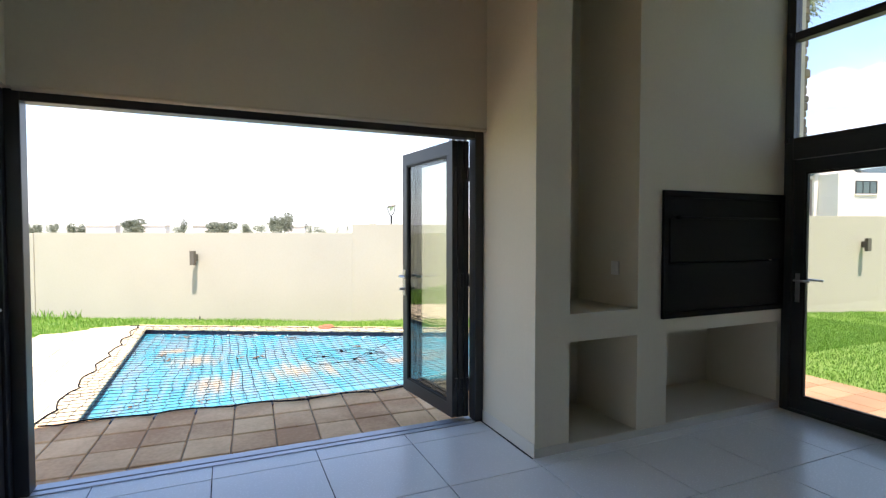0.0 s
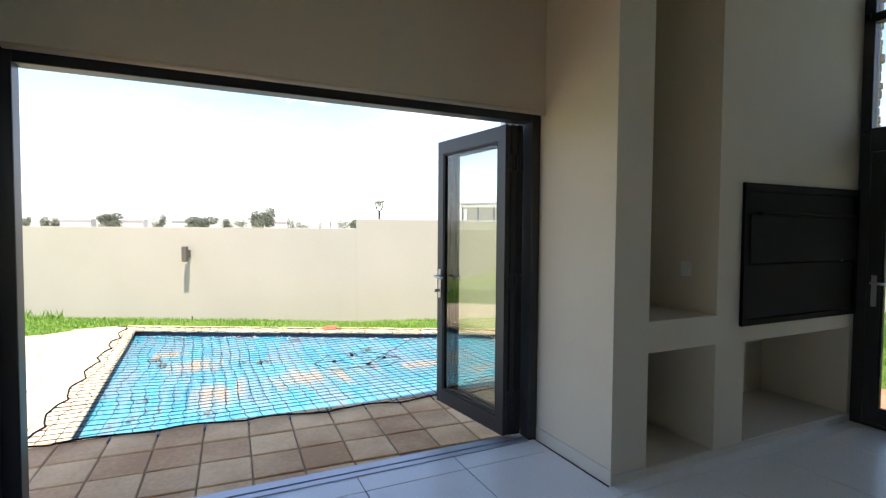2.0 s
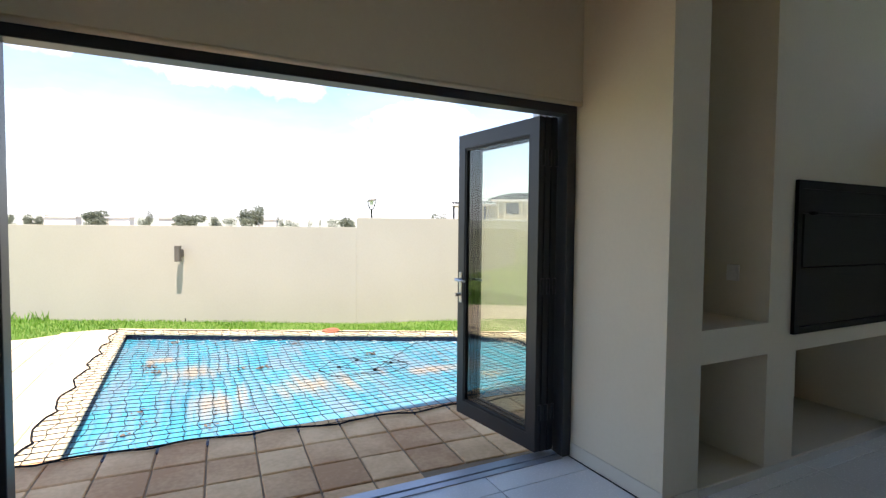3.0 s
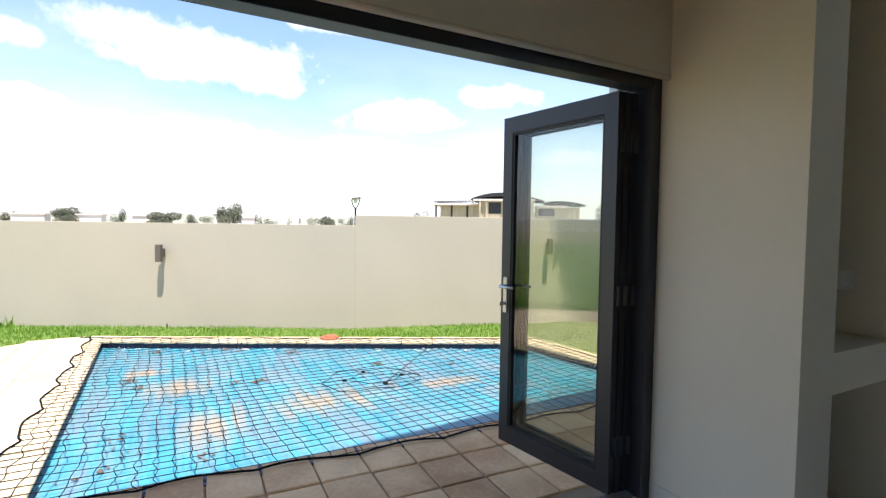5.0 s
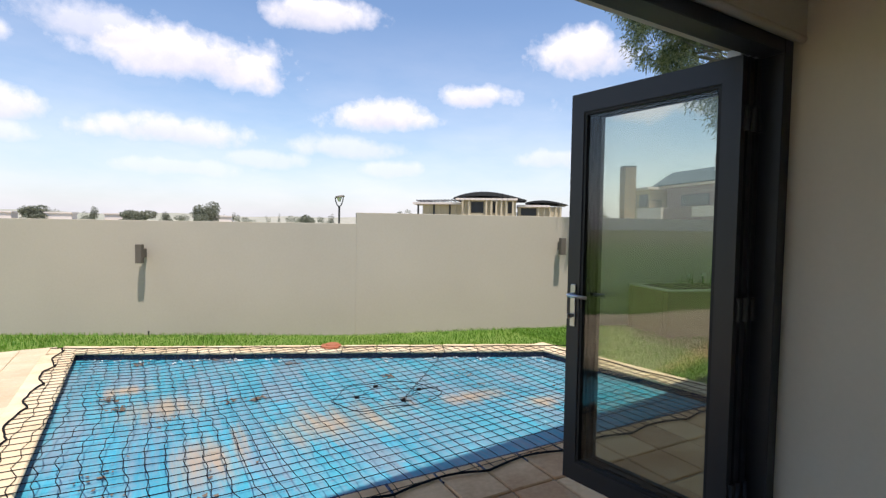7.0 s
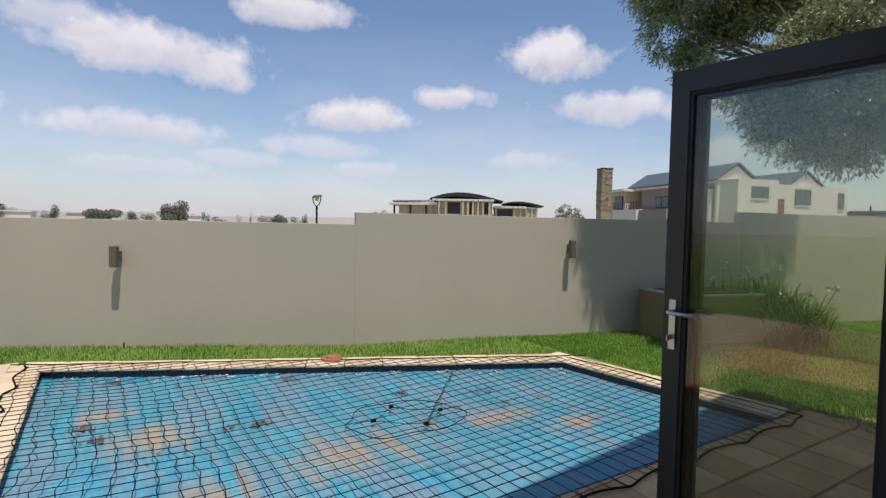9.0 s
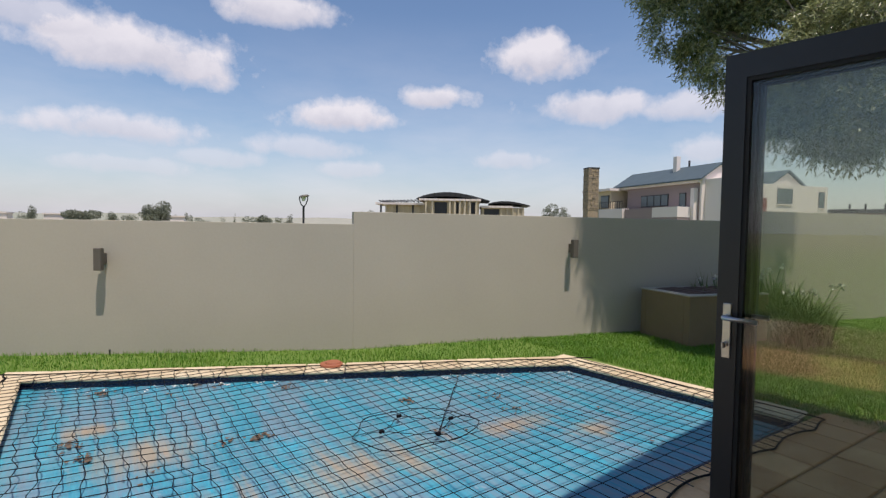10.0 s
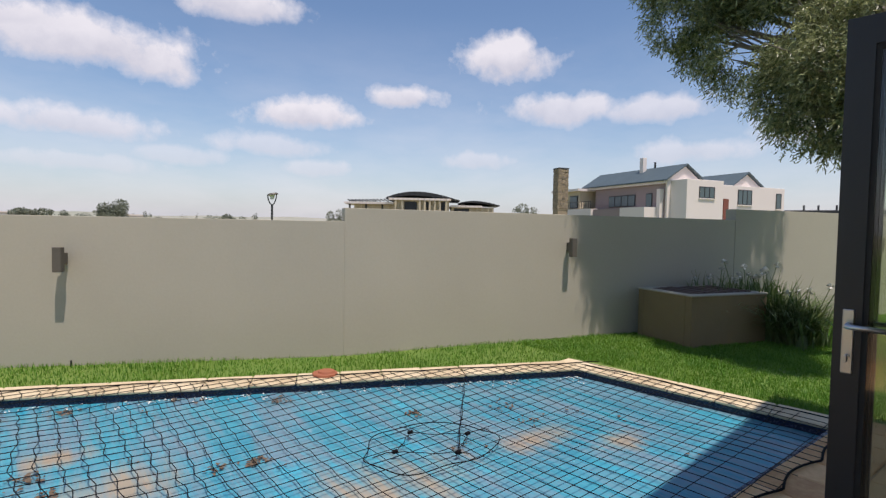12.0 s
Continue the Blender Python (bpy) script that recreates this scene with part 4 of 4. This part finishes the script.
FAR = [(-35.6, 248, 11, 10.0), (-16.0, 238, 4, 9.6), (-2, 230, 14, 7.9), (21.2, 218, 11.5, 12.0), (31.5, 213, 3.2, 8.0), (46, 206, 1.3, 8.8),
       (56, 200, 8, 7.2), (-58, 258, 7, 8.8), (-75, 262, 8, 8.2), (-66, 260, 3.4, 8.6), (8, 226, 5, 7.9), (-95, 268, 12, 8.0), (64, 196, 3.0, 7.8), (118, 152, 7, 9.5)]
rnd_far = random.Random(17)
for k in range(16):
    a = radians(-22 + 2.6 * k + rnd_far.uniform(-0.8, 0.8))
    FAR.append((265 * math.sin(a), 265 * math.cos(a), rnd_far.uniform(3, 8), rnd_far.uniform(7.4, 8.8)))
for k, (x, y, w, h) in enumerate(FAR):
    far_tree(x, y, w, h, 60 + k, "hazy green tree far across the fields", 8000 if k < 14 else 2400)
for x, y, w in ((-27, 246, 9), (-9, 243, 7), (-48, 256, 12), (30, 240, 8)):
    shed = thing("shed", "low white farm shed far across the fields", "shed", (x, y, -1.9), -20)
    part("body", box(-w / 2, w / 2, -2, 2, 0, 6.2), M_WHITE, shed)
    part("roof", box(-w / 2 - 0.4, w / 2 + 0.4, -2.4, 2.4, 6.2, 6.7), M_WHITE, shed)
far_tree(43.6, 90.9, 3.4, 5.9, 90, "dark shrub beside the far unfinished house")
far_tree(52.9, 52.0, 4.6, 5.9, 91, "small dark tree by the stone chimney")

bm = bmesh.new()
ridge = [bm.verts.new((300 * math.sin(a), 300 * math.cos(a), -0.3)) for a in [radians(-60 + i * 1.5) for i in range(80)]]
crest = [bm.verts.new((320 * math.sin(a), 320 * math.cos(a), 6.2 + 1.2 * noise.noise((a * 9, 0, 0)))) for a in [radians(-60 + i * 1.5) for i in range(80)]]
for i in range(79):
    bm.faces.new((ridge[i], crest[i], crest[i + 1], ridge[i + 1]))
structure(obj("backdrop_hills", bm, mat("far_fields", (0.34, 0.33, 0.28), 0.95, other=(0.24, 0.26, 0.20), scale=0.03, fine=0.3, bump=0.0)), "low pale fields on the horizon", "backdrop")


# ---- street lamp ----
def build_street_lamp(x, y):
    s = thing("street_lamp", "black street lamp post with open oval head", "street lamp", (x, y, -0.5), -30)
    part("pole", tube([(0, 0, 0), (0, 0, 3.35)], 0.075, 8), M_POLE, s)
    for sg in (-1, 1):
        part("bracket", tube([(0, 0, 3.3), (sg * 0.16, 0, 3.45), (sg * 0.27, 0, 3.75), (sg * 0.3, 0, 4.05)], 0.042, 6), M_POLE, s)
    bm = bmesh.new()
    bmesh.ops.create_cone(bm, cap_ends=True, segments=20, radius1=0.40, radius2=0.30, depth=0.12, matrix=pose(0.04, 0, 4.09, 0, -10, 0))
    part("head", bm, M_LAMP, s)
    bm = bmesh.new()
    bmesh.ops.create_cone(bm, cap_ends=True, segments=20, radius1=0.10, radius2=0.2, depth=0.30, matrix=pose(0, 0, 3.86))
    part("lens", bm, M_PATCH, s)


build_street_lamp(12.39, 39.4)


# ---- neighbouring houses ----
def window(parent, x0, x1, y, z0, z1, n):
    """A window in a wall facing -y: frame, panes and sill."""
    fr = bmesh.new()
    for k in range(n + 1):
        x = x0 + (x1 - x0) * k / n
        box(x - 0.05, x + 0.05, y - 0.06, y + 0.04, z0, z1, bm=fr)
    box(x0 + 0.05, x1 - 0.05, y - 0.055, y + 0.04, z0, z0 + 0.07, bm=fr)
    box(x0 + 0.05, x1 - 0.05, y - 0.055, y + 0.04, z1 - 0.07, z1, bm=fr)
    w = part("window", fr, M_DARK, parent)
    for k in range(n):
        a, b = x0 + (x1 - x0) * k / n, x0 + (x1 - x0) * (k + 1) / n
        part("pane", box(a + 0.05, b - 0.05, y - 0.03, y - 0.015, z0 + 0.07, z1 - 0.07), M_WIN, w)
    part("sill", box(x0 - 0.12, x1 + 0.12, y - 0.12, y + 0.02, z0 - 0.12, z0 - 0.005), M_WHITE, w)
    return w


def gable_roof(x0, x1, y0, y1, ze, za, over=0.35):
    """Ridge along y; two sloping slabs."""
    bm = bmesh.new()
    xm, t = (x0 + x1) / 2, 0.16
    k = (za - ze) / (xm - x0)
    for s, xe in ((-1, x0 - over), (1, x1 + over)):
        zl = ze - over * k
        vs = [bm.verts.new((x, y, z)) for x, z in ((xe, zl), (xm, za), (xm, za + t), (xe, zl + t)) for y in (y0 - over, y1 + over)]
        for f in ((0, 1, 3, 2), (2, 3, 5, 4), (4, 5, 7, 6), (6, 7, 1, 0), (0, 2, 4, 6), (1, 7, 5, 3)):
            bm.faces.new([vs[i] for i in f])
    bmesh.ops.recalc_face_normals(bm, faces=bm.faces[:])
    return bm


def gable_wall(x0, x1, y, ze, za):
    bm = bmesh.new()
    pts = [(x0, 0.0), (x1, 0.0), (x1, ze), ((x0 + x1) / 2, za), (x0, ze)]
    a = [bm.verts.new((x, y, z)) for x, z in pts]
    b = [bm.verts.new((x, y + 0.25, z)) for x, z in pts]
    bm.faces.new(a)
    bm.faces.new(b[::-1])
    for i in range(5):
        j = (i + 1) % 5
        bm.faces.new((a[j], a[i], b[i], b[j]))
    return bm


def build_white_house():
    h = thing("house", "white and mauve two-storey house with blue-grey gable roofs", "house", (55.5, 30.7, -0.25), -17)
    h.matrix_basis = h.matrix_basis @ Matrix.Diagonal((1, 1, 1.04, 1))
    part("front_block", box(0.4, 6.1, 0, 5.0, 0, 7.35, 0.03), M_WHITE, h)
    window(h, 2.3, 4.6, -0.01, 5.35, 6.6, 3)
    part("mauve_wing", box(-0.02, 5.6, 2.62, 15.0, 0, 7.0), M_MAUVE, h, "mauve rendered side wing")
    part("eave", box(-0.45, 6.0, 2.5, 17.0, 7.0, 7.35), M_WHITE, h)
    part("gable", gable_wall(-0.1, 5.2, 2.3, 7.35, 9.05), M_WHITE, h)
    part("roof", gable_roof(-0.3, 5.4, 2.3, 17.0, 7.45, 9.15), M_SLATE, h, "blue-grey tiled gable roof")
    part("chimney", box(1.6, 2.2, 8.0, 8.6, 7.5, 10.6, 0.02), M_WHITE, h)
    part("flue", tube([(2.6, 7.0, 8.6), (2.6, 7.0, 10.0)], 0.12, 8), M_DARK, h)
    part("second_block", box(7.6, 20.2, 2.4, 9.0, 0, 7.25, 0.03), M_WHITE, h)
    window(h, 11.6, 14.0, 2.39, 5.0, 6.8, 3)
    window(h, 18.6, 19.5, 2.39, 4.7, 6.6, 1)
    part("second_gable", gable_wall(12.6, 18.2, 4.2, 7.35, 9.0), M_WHITE, h)
    part("second_roof", gable_roof(12.6, 18.2, 4.2, 18.0, 7.4, 9.1), M_SLATE, h, "blue-grey tiled gable roof")
    part("link_roof", gable_roof(5.6, 12.8, 6.5, 16.0, 7.2, 8.3), M_SLATE, h)
    part("red_panel", box(6.105, 6.95, -0.06, 0.3, 0, 5.4), M_RUST, h, "rust-red recessed panel")
    # Dark slab painted in for the shade of the porch recess.
    part("porch_dark_slab", box(7.0, 7.58, 1.5, 1.9, 4.6, 6.6), M_DARK, h)
    # openings of the long mauve side, which faces -x
    for y0, y1, z0, z1 in ((4.6, 5.6, 3.9, 6.0), (7.4, 12.2, 4.6, 6.0)):
        fr = part("window", box(-0.10, 0.0, y0, y1, z0, z1), M_DARK, h)
        n = max(1, int((y1 - y0) / 1.1))
        for k in range(n):
            a = y0 + (y1 - y0) * k / n
            part("pane", box(-0.13, -0.105, a + 0.08, a + (y1 - y0) / n - 0.08, z0 + 0.1, z1 - 0.1), M_WIN, fr)
    part("balcony_wall", box(-2.4, -0.05, 3.4, 12.5, 0, 4.3), M_MAUVE, h)
    part("balcony_cap", box(-2.45, -0.05, 3.35, 7.4, 3.2, 4.35), M_WHITE, h)
    part("pilaster", box(-0.6, -0.02, 2.9, 3.4, 0, 6.4), M_WHITE, h)
    part("rear_wing", box(-1.6, 5.0, 16.5, 22.0, 0, 6.9), M_SAND, h)
    part("rear_eave", box(-2.2, 5.2, 16.0, 22.5, 6.9, 7.2), M_WHITE, h)
    for y0, y1 in ((16.8, 18.6), (19.4, 21.4)):
        fr = part("window", box(-1.72, -1.6, y0, y1, 4.6, 6.3), M_DARK, h)
        part("pane", box(-1.76, -1.725, y0 + 0.1, y1 - 0.1, 4.7, 6.2), M_WIN, fr)
    part("terrace", box(-2.7, -1.65, 12.6, 17.6, 0, 4.4), M_WHITE, h)
    rail = bmesh.new()
    for k in range(11):
        box(-2.68, -2.62, 12.7 + k * 0.48, 12.75 + k * 0.48, 4.4, 5.3, bm=rail)
    box(-2.70, -2.60, 12.7, 17.6, 5.3, 5.36, bm=rail)
    part("railing", rail, M_DARK, h)


build_white_house()


def build_low_building():
    b = thing("low_building", "low dark flat-roofed building far beyond the wall", "building", (86.0, 25.0, -0.3), -70)
    part("wall", box(-4.5, 6.5, 0, 6, 0, 4.6), M_MAUVE, b)
    part("roof", box(-5.0, 7.0, -0.5, 6.5, 4.6, 5.15, 0.03), M_DARK, b)
    for x in (-2.6, -0.9, 1.2):
        part("vent", tube([(x, 1.0, 5.15), (x, 1.0, 5.9)], 0.13, 8), M_DARK, b)


build_low_building()


def build_stone_chimney():
    random.seed(8)
    c = thing("stone_chimney", "tall square chimney of brown ledge stone", "chimney", (49.35, 42.9, -0.35), -25)
    part("core", box(-0.65, 0.65, -0.65, 0.65, 0, 9.15), M_STONE, c)
    part("cap", box(-0.73, 0.73, -0.73, 0.73, 9.15, 9.30, 0.02), M_DARK, c)
    z = 4.2
    while z < 9.1:
        hh = random.uniform(0.16, 0.26)
        for face in range(2):
            x = -0.68
            while x < 0.66:
                w = min(random.uniform(0.3, 0.6), 0.68 - x)
                o = random.uniform(0.03, 0.09)
                if face == 0:
                    bm = box(x, x + w - 0.02, -0.65 - o, -0.64, z, min(z + hh - 0.02, 9.14), 0.015)
                else:
                    bm = box(-0.65 - o, -0.64, x, x + w - 0.02, z, min(z + hh - 0.02, 9.14), 0.015)
                part("stone", bm, M_STONE, c)
                x += w
        z += hh


build_stone_chimney()


def build_unfinished_house():
    h = thing("house", "unfinished sand-coloured house with curved steel roofs", "house", (59.75, 85.3, -0.85), -38)

    def arc_roof(name, x0, x1, y0, y1, z0, z1, rise, n=14):
        bm = bmesh.new()
        rows = []
        for i in range(n + 1):
            u = i / n
            x, z = x0 + (x1 - x0) * u, z0 + (z1 - z0) * u + rise * math.sin(math.pi * u ** 0.85)
            rows.append([bm.verts.new(v) for v in ((x, y0, z0 + (z1 - z0) * u + 0.55 * (z - z0 - (z1 - z0) * u)), (x, y1, z0 + (z1 - z0) * u), (x, y1, z + 0.34), (x, y0, z + 0.14))])
        for a, b in zip(rows, rows[1:]):
            for k in range(4):
                bm.faces.new((a[k], b[k], b[(k + 1) % 4], a[(k + 1) % 4]))
        bm.faces.new(rows[0])
        bm.faces.new(rows[-1][::-1])
        bmesh.ops.recalc_face_normals(bm, faces=bm.faces[:])
        r = part(name, bm, M_DARK, h, "dark curved steel roof")
        for i in range(n):
            u = (i + 0.5) / n
            x, z = x0 + (x1 - x0) * u, z0 + (z1 - z0) * u + rise * math.sin(math.pi * u ** 0.85)
            part("rafter", box(x - 0.07, x + 0.07, y0 - 1.3, y0 + 0.5, z - 0.12, z + 0.1), M_DARK, r)
        return r

    part("main_block", box(-5.5, 5.5, 0, 9, 0, 8.0), M_SAND, h)
    part("fascia", box(-6.6, 5.8, -0.8, 9.2, 7.75, 8.15), M_WHITE, h)
    for k, x in enumerate((-5.2, -3.9, -0.4, 0.6, 1.6, 2.6, 3.6, 4.9)):
        part("pier", box(x - 0.18, x + 0.18, -0.7, -0.02, 0, 7.75), M_SAND, h)
    # Dark sheets on the wall stand in for the shade inside openings.
    for x0, x1 in ((-3.5, -1.0), (0.9, 1.4), (3.9, 4.7)):
        part("opening", box(x0, x1, -0.05, -0.01, 5.2, 7.5), M_DARK, h)
    arc_roof("roof", -7.2, 7.6, -0.6, 8, 8.0, 7.7, 1.45)
    part("left_block", box(-13.5, -5.6, 1.5, 9, 0, 6.9), M_SAND, h)
    part("left_slab", box(-15.6, -5.6, 0.2, 9, 6.9, 7.3), M_WHITE, h)
    for k in range(9):
        x = -14.8 + k * 1.1
        # Every third strip is a dark box for a shaded gap between piers.
        part("opening" if k % 3 == 0 else "pier", box(x, x + 0.35, 1.2, 1.49, 0, 6.88), M_DARK if k % 3 == 0 else M_SAND, h)
    for k in range(13):
        x = -14.8 + k * 0.72
        part("pergola_beam", box(x, x + 0.14, -0.3, 7.5, 7.55 + 0.02 * k, 7.75 + 0.02 * k), M_DARK, h)
    for k in range(4):
        x = -14.6 + k * 2.6
        part("pergola_post", box(x, x + 0.16, 0.3, 0.46, 7.3, 7.6), M_DARK, h)
    part("right_block", box(6.0, 14.6, 1.0, 9, 0, 6.6), M_SAND, h)
    part("right_slab", box(5.8, 12.2, 0.2, 9, 6.5, 6.9), M_WHITE, h)
    # Dark sheet for the unlit inside of the right block.
    part("opening", box(6.5, 9.6, 0.94, 0.99, 4.8, 6.3), M_DARK, h)
    for x in (10.0, 11.2, 12.3, 13.4, 14.3):
        part("pier", box(x - 0.15, x + 0.15, 0.5, 0.99, 0, 6.5), M_SAND, h)
    arc_roof("roof", 7.6, 15.8, 0.5, 8, 7.3, 6.9, 0.6, 9)


build_unfinished_house()


# ---- grass ----
def build_grass():
    rnd = random.Random(77)
    verts, faces = [], []

    def patch(n, xa, xb, ya, yb, test, tall):
        for _ in range(n):
            x, y = rnd.uniform(xa, xb), rnd.uniform(ya, yb)
            if not test(x, y):
                continue
            h = tall * rnd.uniform(0.5, 1.25) * (0.8 + 0.5 * noise.noise((x * 1.3, y * 1.3, 0)))
            a, lean = rnd.uniform(0, math.tau), rnd.uniform(0.1, 0.8) * h
            w = rnd.uniform(0.0022, 0.0045)
            z, k = ground_z(x, y), len(verts)
            c, s = math.cos(a), math.sin(a)
            verts.extend([(x - w * s, y + w * c, z - 0.01), (x + w * s, y - w * c, z - 0.01),
                          (x + 0.4 * lean * c + w * 0.8 * s, y + 0.4 * lean * s - w * 0.8 * c, z + h * 0.6), (x + 0.4 * lean * c - w * 0.8 * s, y + 0.4 * lean * s + w * 0.8 * c, z + h * 0.6),
                          (x + lean * c, y + lean * s, z + h)])
            faces.extend([(k, k + 1, k + 2, k + 3), (k + 3, k + 2, k + 4)])

    outer = [(-1.62, 4.8), (4.55, 4.8), (4.28, 7.57), (-1.62, 10.38)]
    patch(95000, -5.0, 5.2, 7.4, 13.2, lambda x, y: y < wall_y(x) and not inside(x, y, outer) and y > deck_edge(x), 0.062)
    patch(110000, 4.45, 10.5, 4.4, 8.7, lambda x, y: y < wall_y(x) and not inside(x, y, outer), 0.055)
    patch(70000, 5.9, 12.5, 1.5, 7.0, lambda x, y: y < wall_y(x), 0.042)
    tagged(blades("grass", verts, faces, M_GRASS), "short bright green lawn grass along the boundary wall", "grass", kind="stuff")


def deck_edge(x):
    """Far edge of the paved deck beside the pool, a curve."""
    if x > -1.55:
        return -99.0
    return 10.32 - 0.16 * max(0.0, -1.7 - x) - 0.42 * max(0.0, -1.9 - x) ** 1.6


build_grass()


# ---- paving pieces ----
def piece_mesh(name, sx, sy, sz, bevel, material):
    bm = box(-sx / 2, sx / 2, -sy / 2, sy / 2, -sz, 0, bevel)
    me = bpy.data.meshes.new(name)
    bm.to_mesh(me)
    bm.free()
    me.materials.append(material)
    return me


def lay(name, me, parent, x, y, z, rz=0.0, tilt=0.3):
    o = new(name, me)
    o.parent = parent
    o.matrix_basis = pose(x, y, z, random.uniform(-tilt, tilt), random.uniform(-tilt, tilt), rz + random.uniform(-0.5, 0.5))
    return o


def build_floor_tiles():
    random.seed(3)
    fl = bpy.data.objects["floor"]
    m, x0, y0 = 0.6215, 1.165, 3.312
    me = piece_mesh("floor_tile", m - 0.006, m - 0.006, 0.02, 0.0015, M_FLOOR)
    for i in range(-4, 6):
        for j in range(-13, 1):
            xa, xb = max(x0 + m * i, XL - 0.02), min(x0 + m * (i + 1), XR - 0.03)
            ya, yb = max(y0 + m * j, -4.5), min(y0 + m * (j + 1), YD + 0.09)
            if xb - xa < 0.03 or yb - ya < 0.03:
                continue
            mx, my = (xa + xb) / 2, (ya + yb) / 2
            if yb > YB and mx > XP:
                yb = min(yb, YB - 0.001)
                if yb - ya < 0.02:
                    continue
            if yb > YB + 0.01 and xb > XP and xa < XP:
                xb = XP - 0.001
            mx, my = (xa + xb) / 2, (ya + yb) / 2
            if abs(xb - xa - m) < 1e-4 and abs(yb - ya - m) < 1e-4:
                o = new("floor_tile", me)
            else:
                o = new("floor_tile", piece_mesh("floor_tile_cut", xb - xa - 0.005, yb - ya - 0.005, 0.02, 0.0015, M_FLOOR))
            o.parent = fl
            o.matrix_basis = pose(mx, my, 0.0)


build_floor_tiles()


def build_paving():
    random.seed(4)
    bed = structure(obj("pavement", prism([(-7.0, YO + 0.003), (6.0, YO + 0.003), (6.0, 4.0), (4.6, 4.78), (4.6, 4.96), (-1.6, 5.20), (-7.0, 5.20)], -0.3, OUT_Z - 0.012), M_BED), "clay paver patio between the house and the pool", "pavement")
    me = piece_mesh("paver", 0.314, 0.339, 0.04, 0.006, M_TILE_LIFTED)
    edge_me = piece_mesh("paver", 0.314, 0.40, 0.04, 0.008, M_TILE_LIFTED)
    m, skew = 0.325, radians(-2.6)
    for i in range(-13, 14):
        for j in range(0, 4):
            # courses run with the pool's edge, a little askew to the house
            u, v = 0.06 + m * (i + 0.5), 0.355 * (j - 2.5) if j < 3 else 0.205
            x, y = u - v * math.sin(skew), 4.78 + v + u * math.tan(skew)
            if j == 3:
                lay("paver", edge_me, bed, x, y, OUT_Z + 0.004, math.degrees(skew), tilt=0.3)
            elif y > YO + 0.12:
                lay("paver", me, bed, x, y, OUT_Z + random.uniform(-0.003, 0.002), math.degrees(skew), tilt=0.4)
    deck_me = piece_mesh("paver", 0.291, 0.326, 0.04, 0.006, M_DECK)
    deck = structure(obj("pavement_deck", prism([(-7.0, 5.201), (-1.46, 5.201), (-1.46, 10.3), (-1.9, 10.28), (-2.6, 9.85), (-3.4, 8.9), (-4.2, 7.4), (-7.0, 6.6)], -0.3, OUT_Z - 0.012), M_DECK), "sunlit clay paver deck beside the pool", "pavement")
    for i in range(-19, -5):
        for j in range(0, 17):
            x, y = -1.51 + 0.3 * (i + 5 + 0.5), 5.21 + 0.335 * (j + 0.5)
            if y + 0.16 < deck_edge(x) and x > -5.6:
                lay("paver", deck_me, deck, x, y, OUT_Z + random.uniform(-0.003, 0.002), tilt=0.4)
    path_me = piece_mesh("paver", 0.291, 0.326, 0.04, 0.006, M_TILE_SUN)
    side = structure(obj("pavement_side", box(XR + 0.24, 6.05, -6.0, YO, -0.3, OUT_Z - 0.012), M_BED), "clay paver path along the glazed wall", "pavement")
    for i in range(5):
        for j in range(14):
            lay("paver", path_me, side, 4.70 + 0.3 * i, YO - 0.17 - 0.335 * j, OUT_Z, tilt=0.4)
    # Unseen slab, added to reflect sunlight indoors past the side doors.
    bounce_bed = structure(obj("pavement_west", box(-7.0, -1.36, -6.0, YO, -0.3, OUT_Z - 0.012), M_TILE_LIFTED), "unseen clay paving added to bounce sun through the side doors", "pavement")
    cope = structure(obj("coping", prism([(-1.5, 4.86), (4.5, 4.86), (4.5, 5.0), (-1.5, 5.2)], -0.45, -0.23), M_BED), "sand-coloured paver coping round the pool", "coping")
    for a, b in zip(POOL[1:], POOL[2:] + POOL[:1]):
        dx, dy = b[0] - a[0], b[1] - a[1]
        L = math.hypot(dx, dy)
        ux, uy = dx / L, dy / L
        run = L + (0.3 if b != POOL[0] else 0.0)
        n = round(run / 0.42)
        w = run / n
        cm = piece_mesh("coping_stone", w - 0.008, 0.33, 0.032, 0.010, M_COPE)
        for k in range(n):
            s = w * (k + 0.5)
            lay("coping_stone", cm, cope, a[0] + ux * s + uy * 0.145, a[1] + uy * s - ux * 0.145, -0.158 + random.uniform(-0.002, 0.003), math.degrees(math.atan2(uy, ux)))


build_paving()
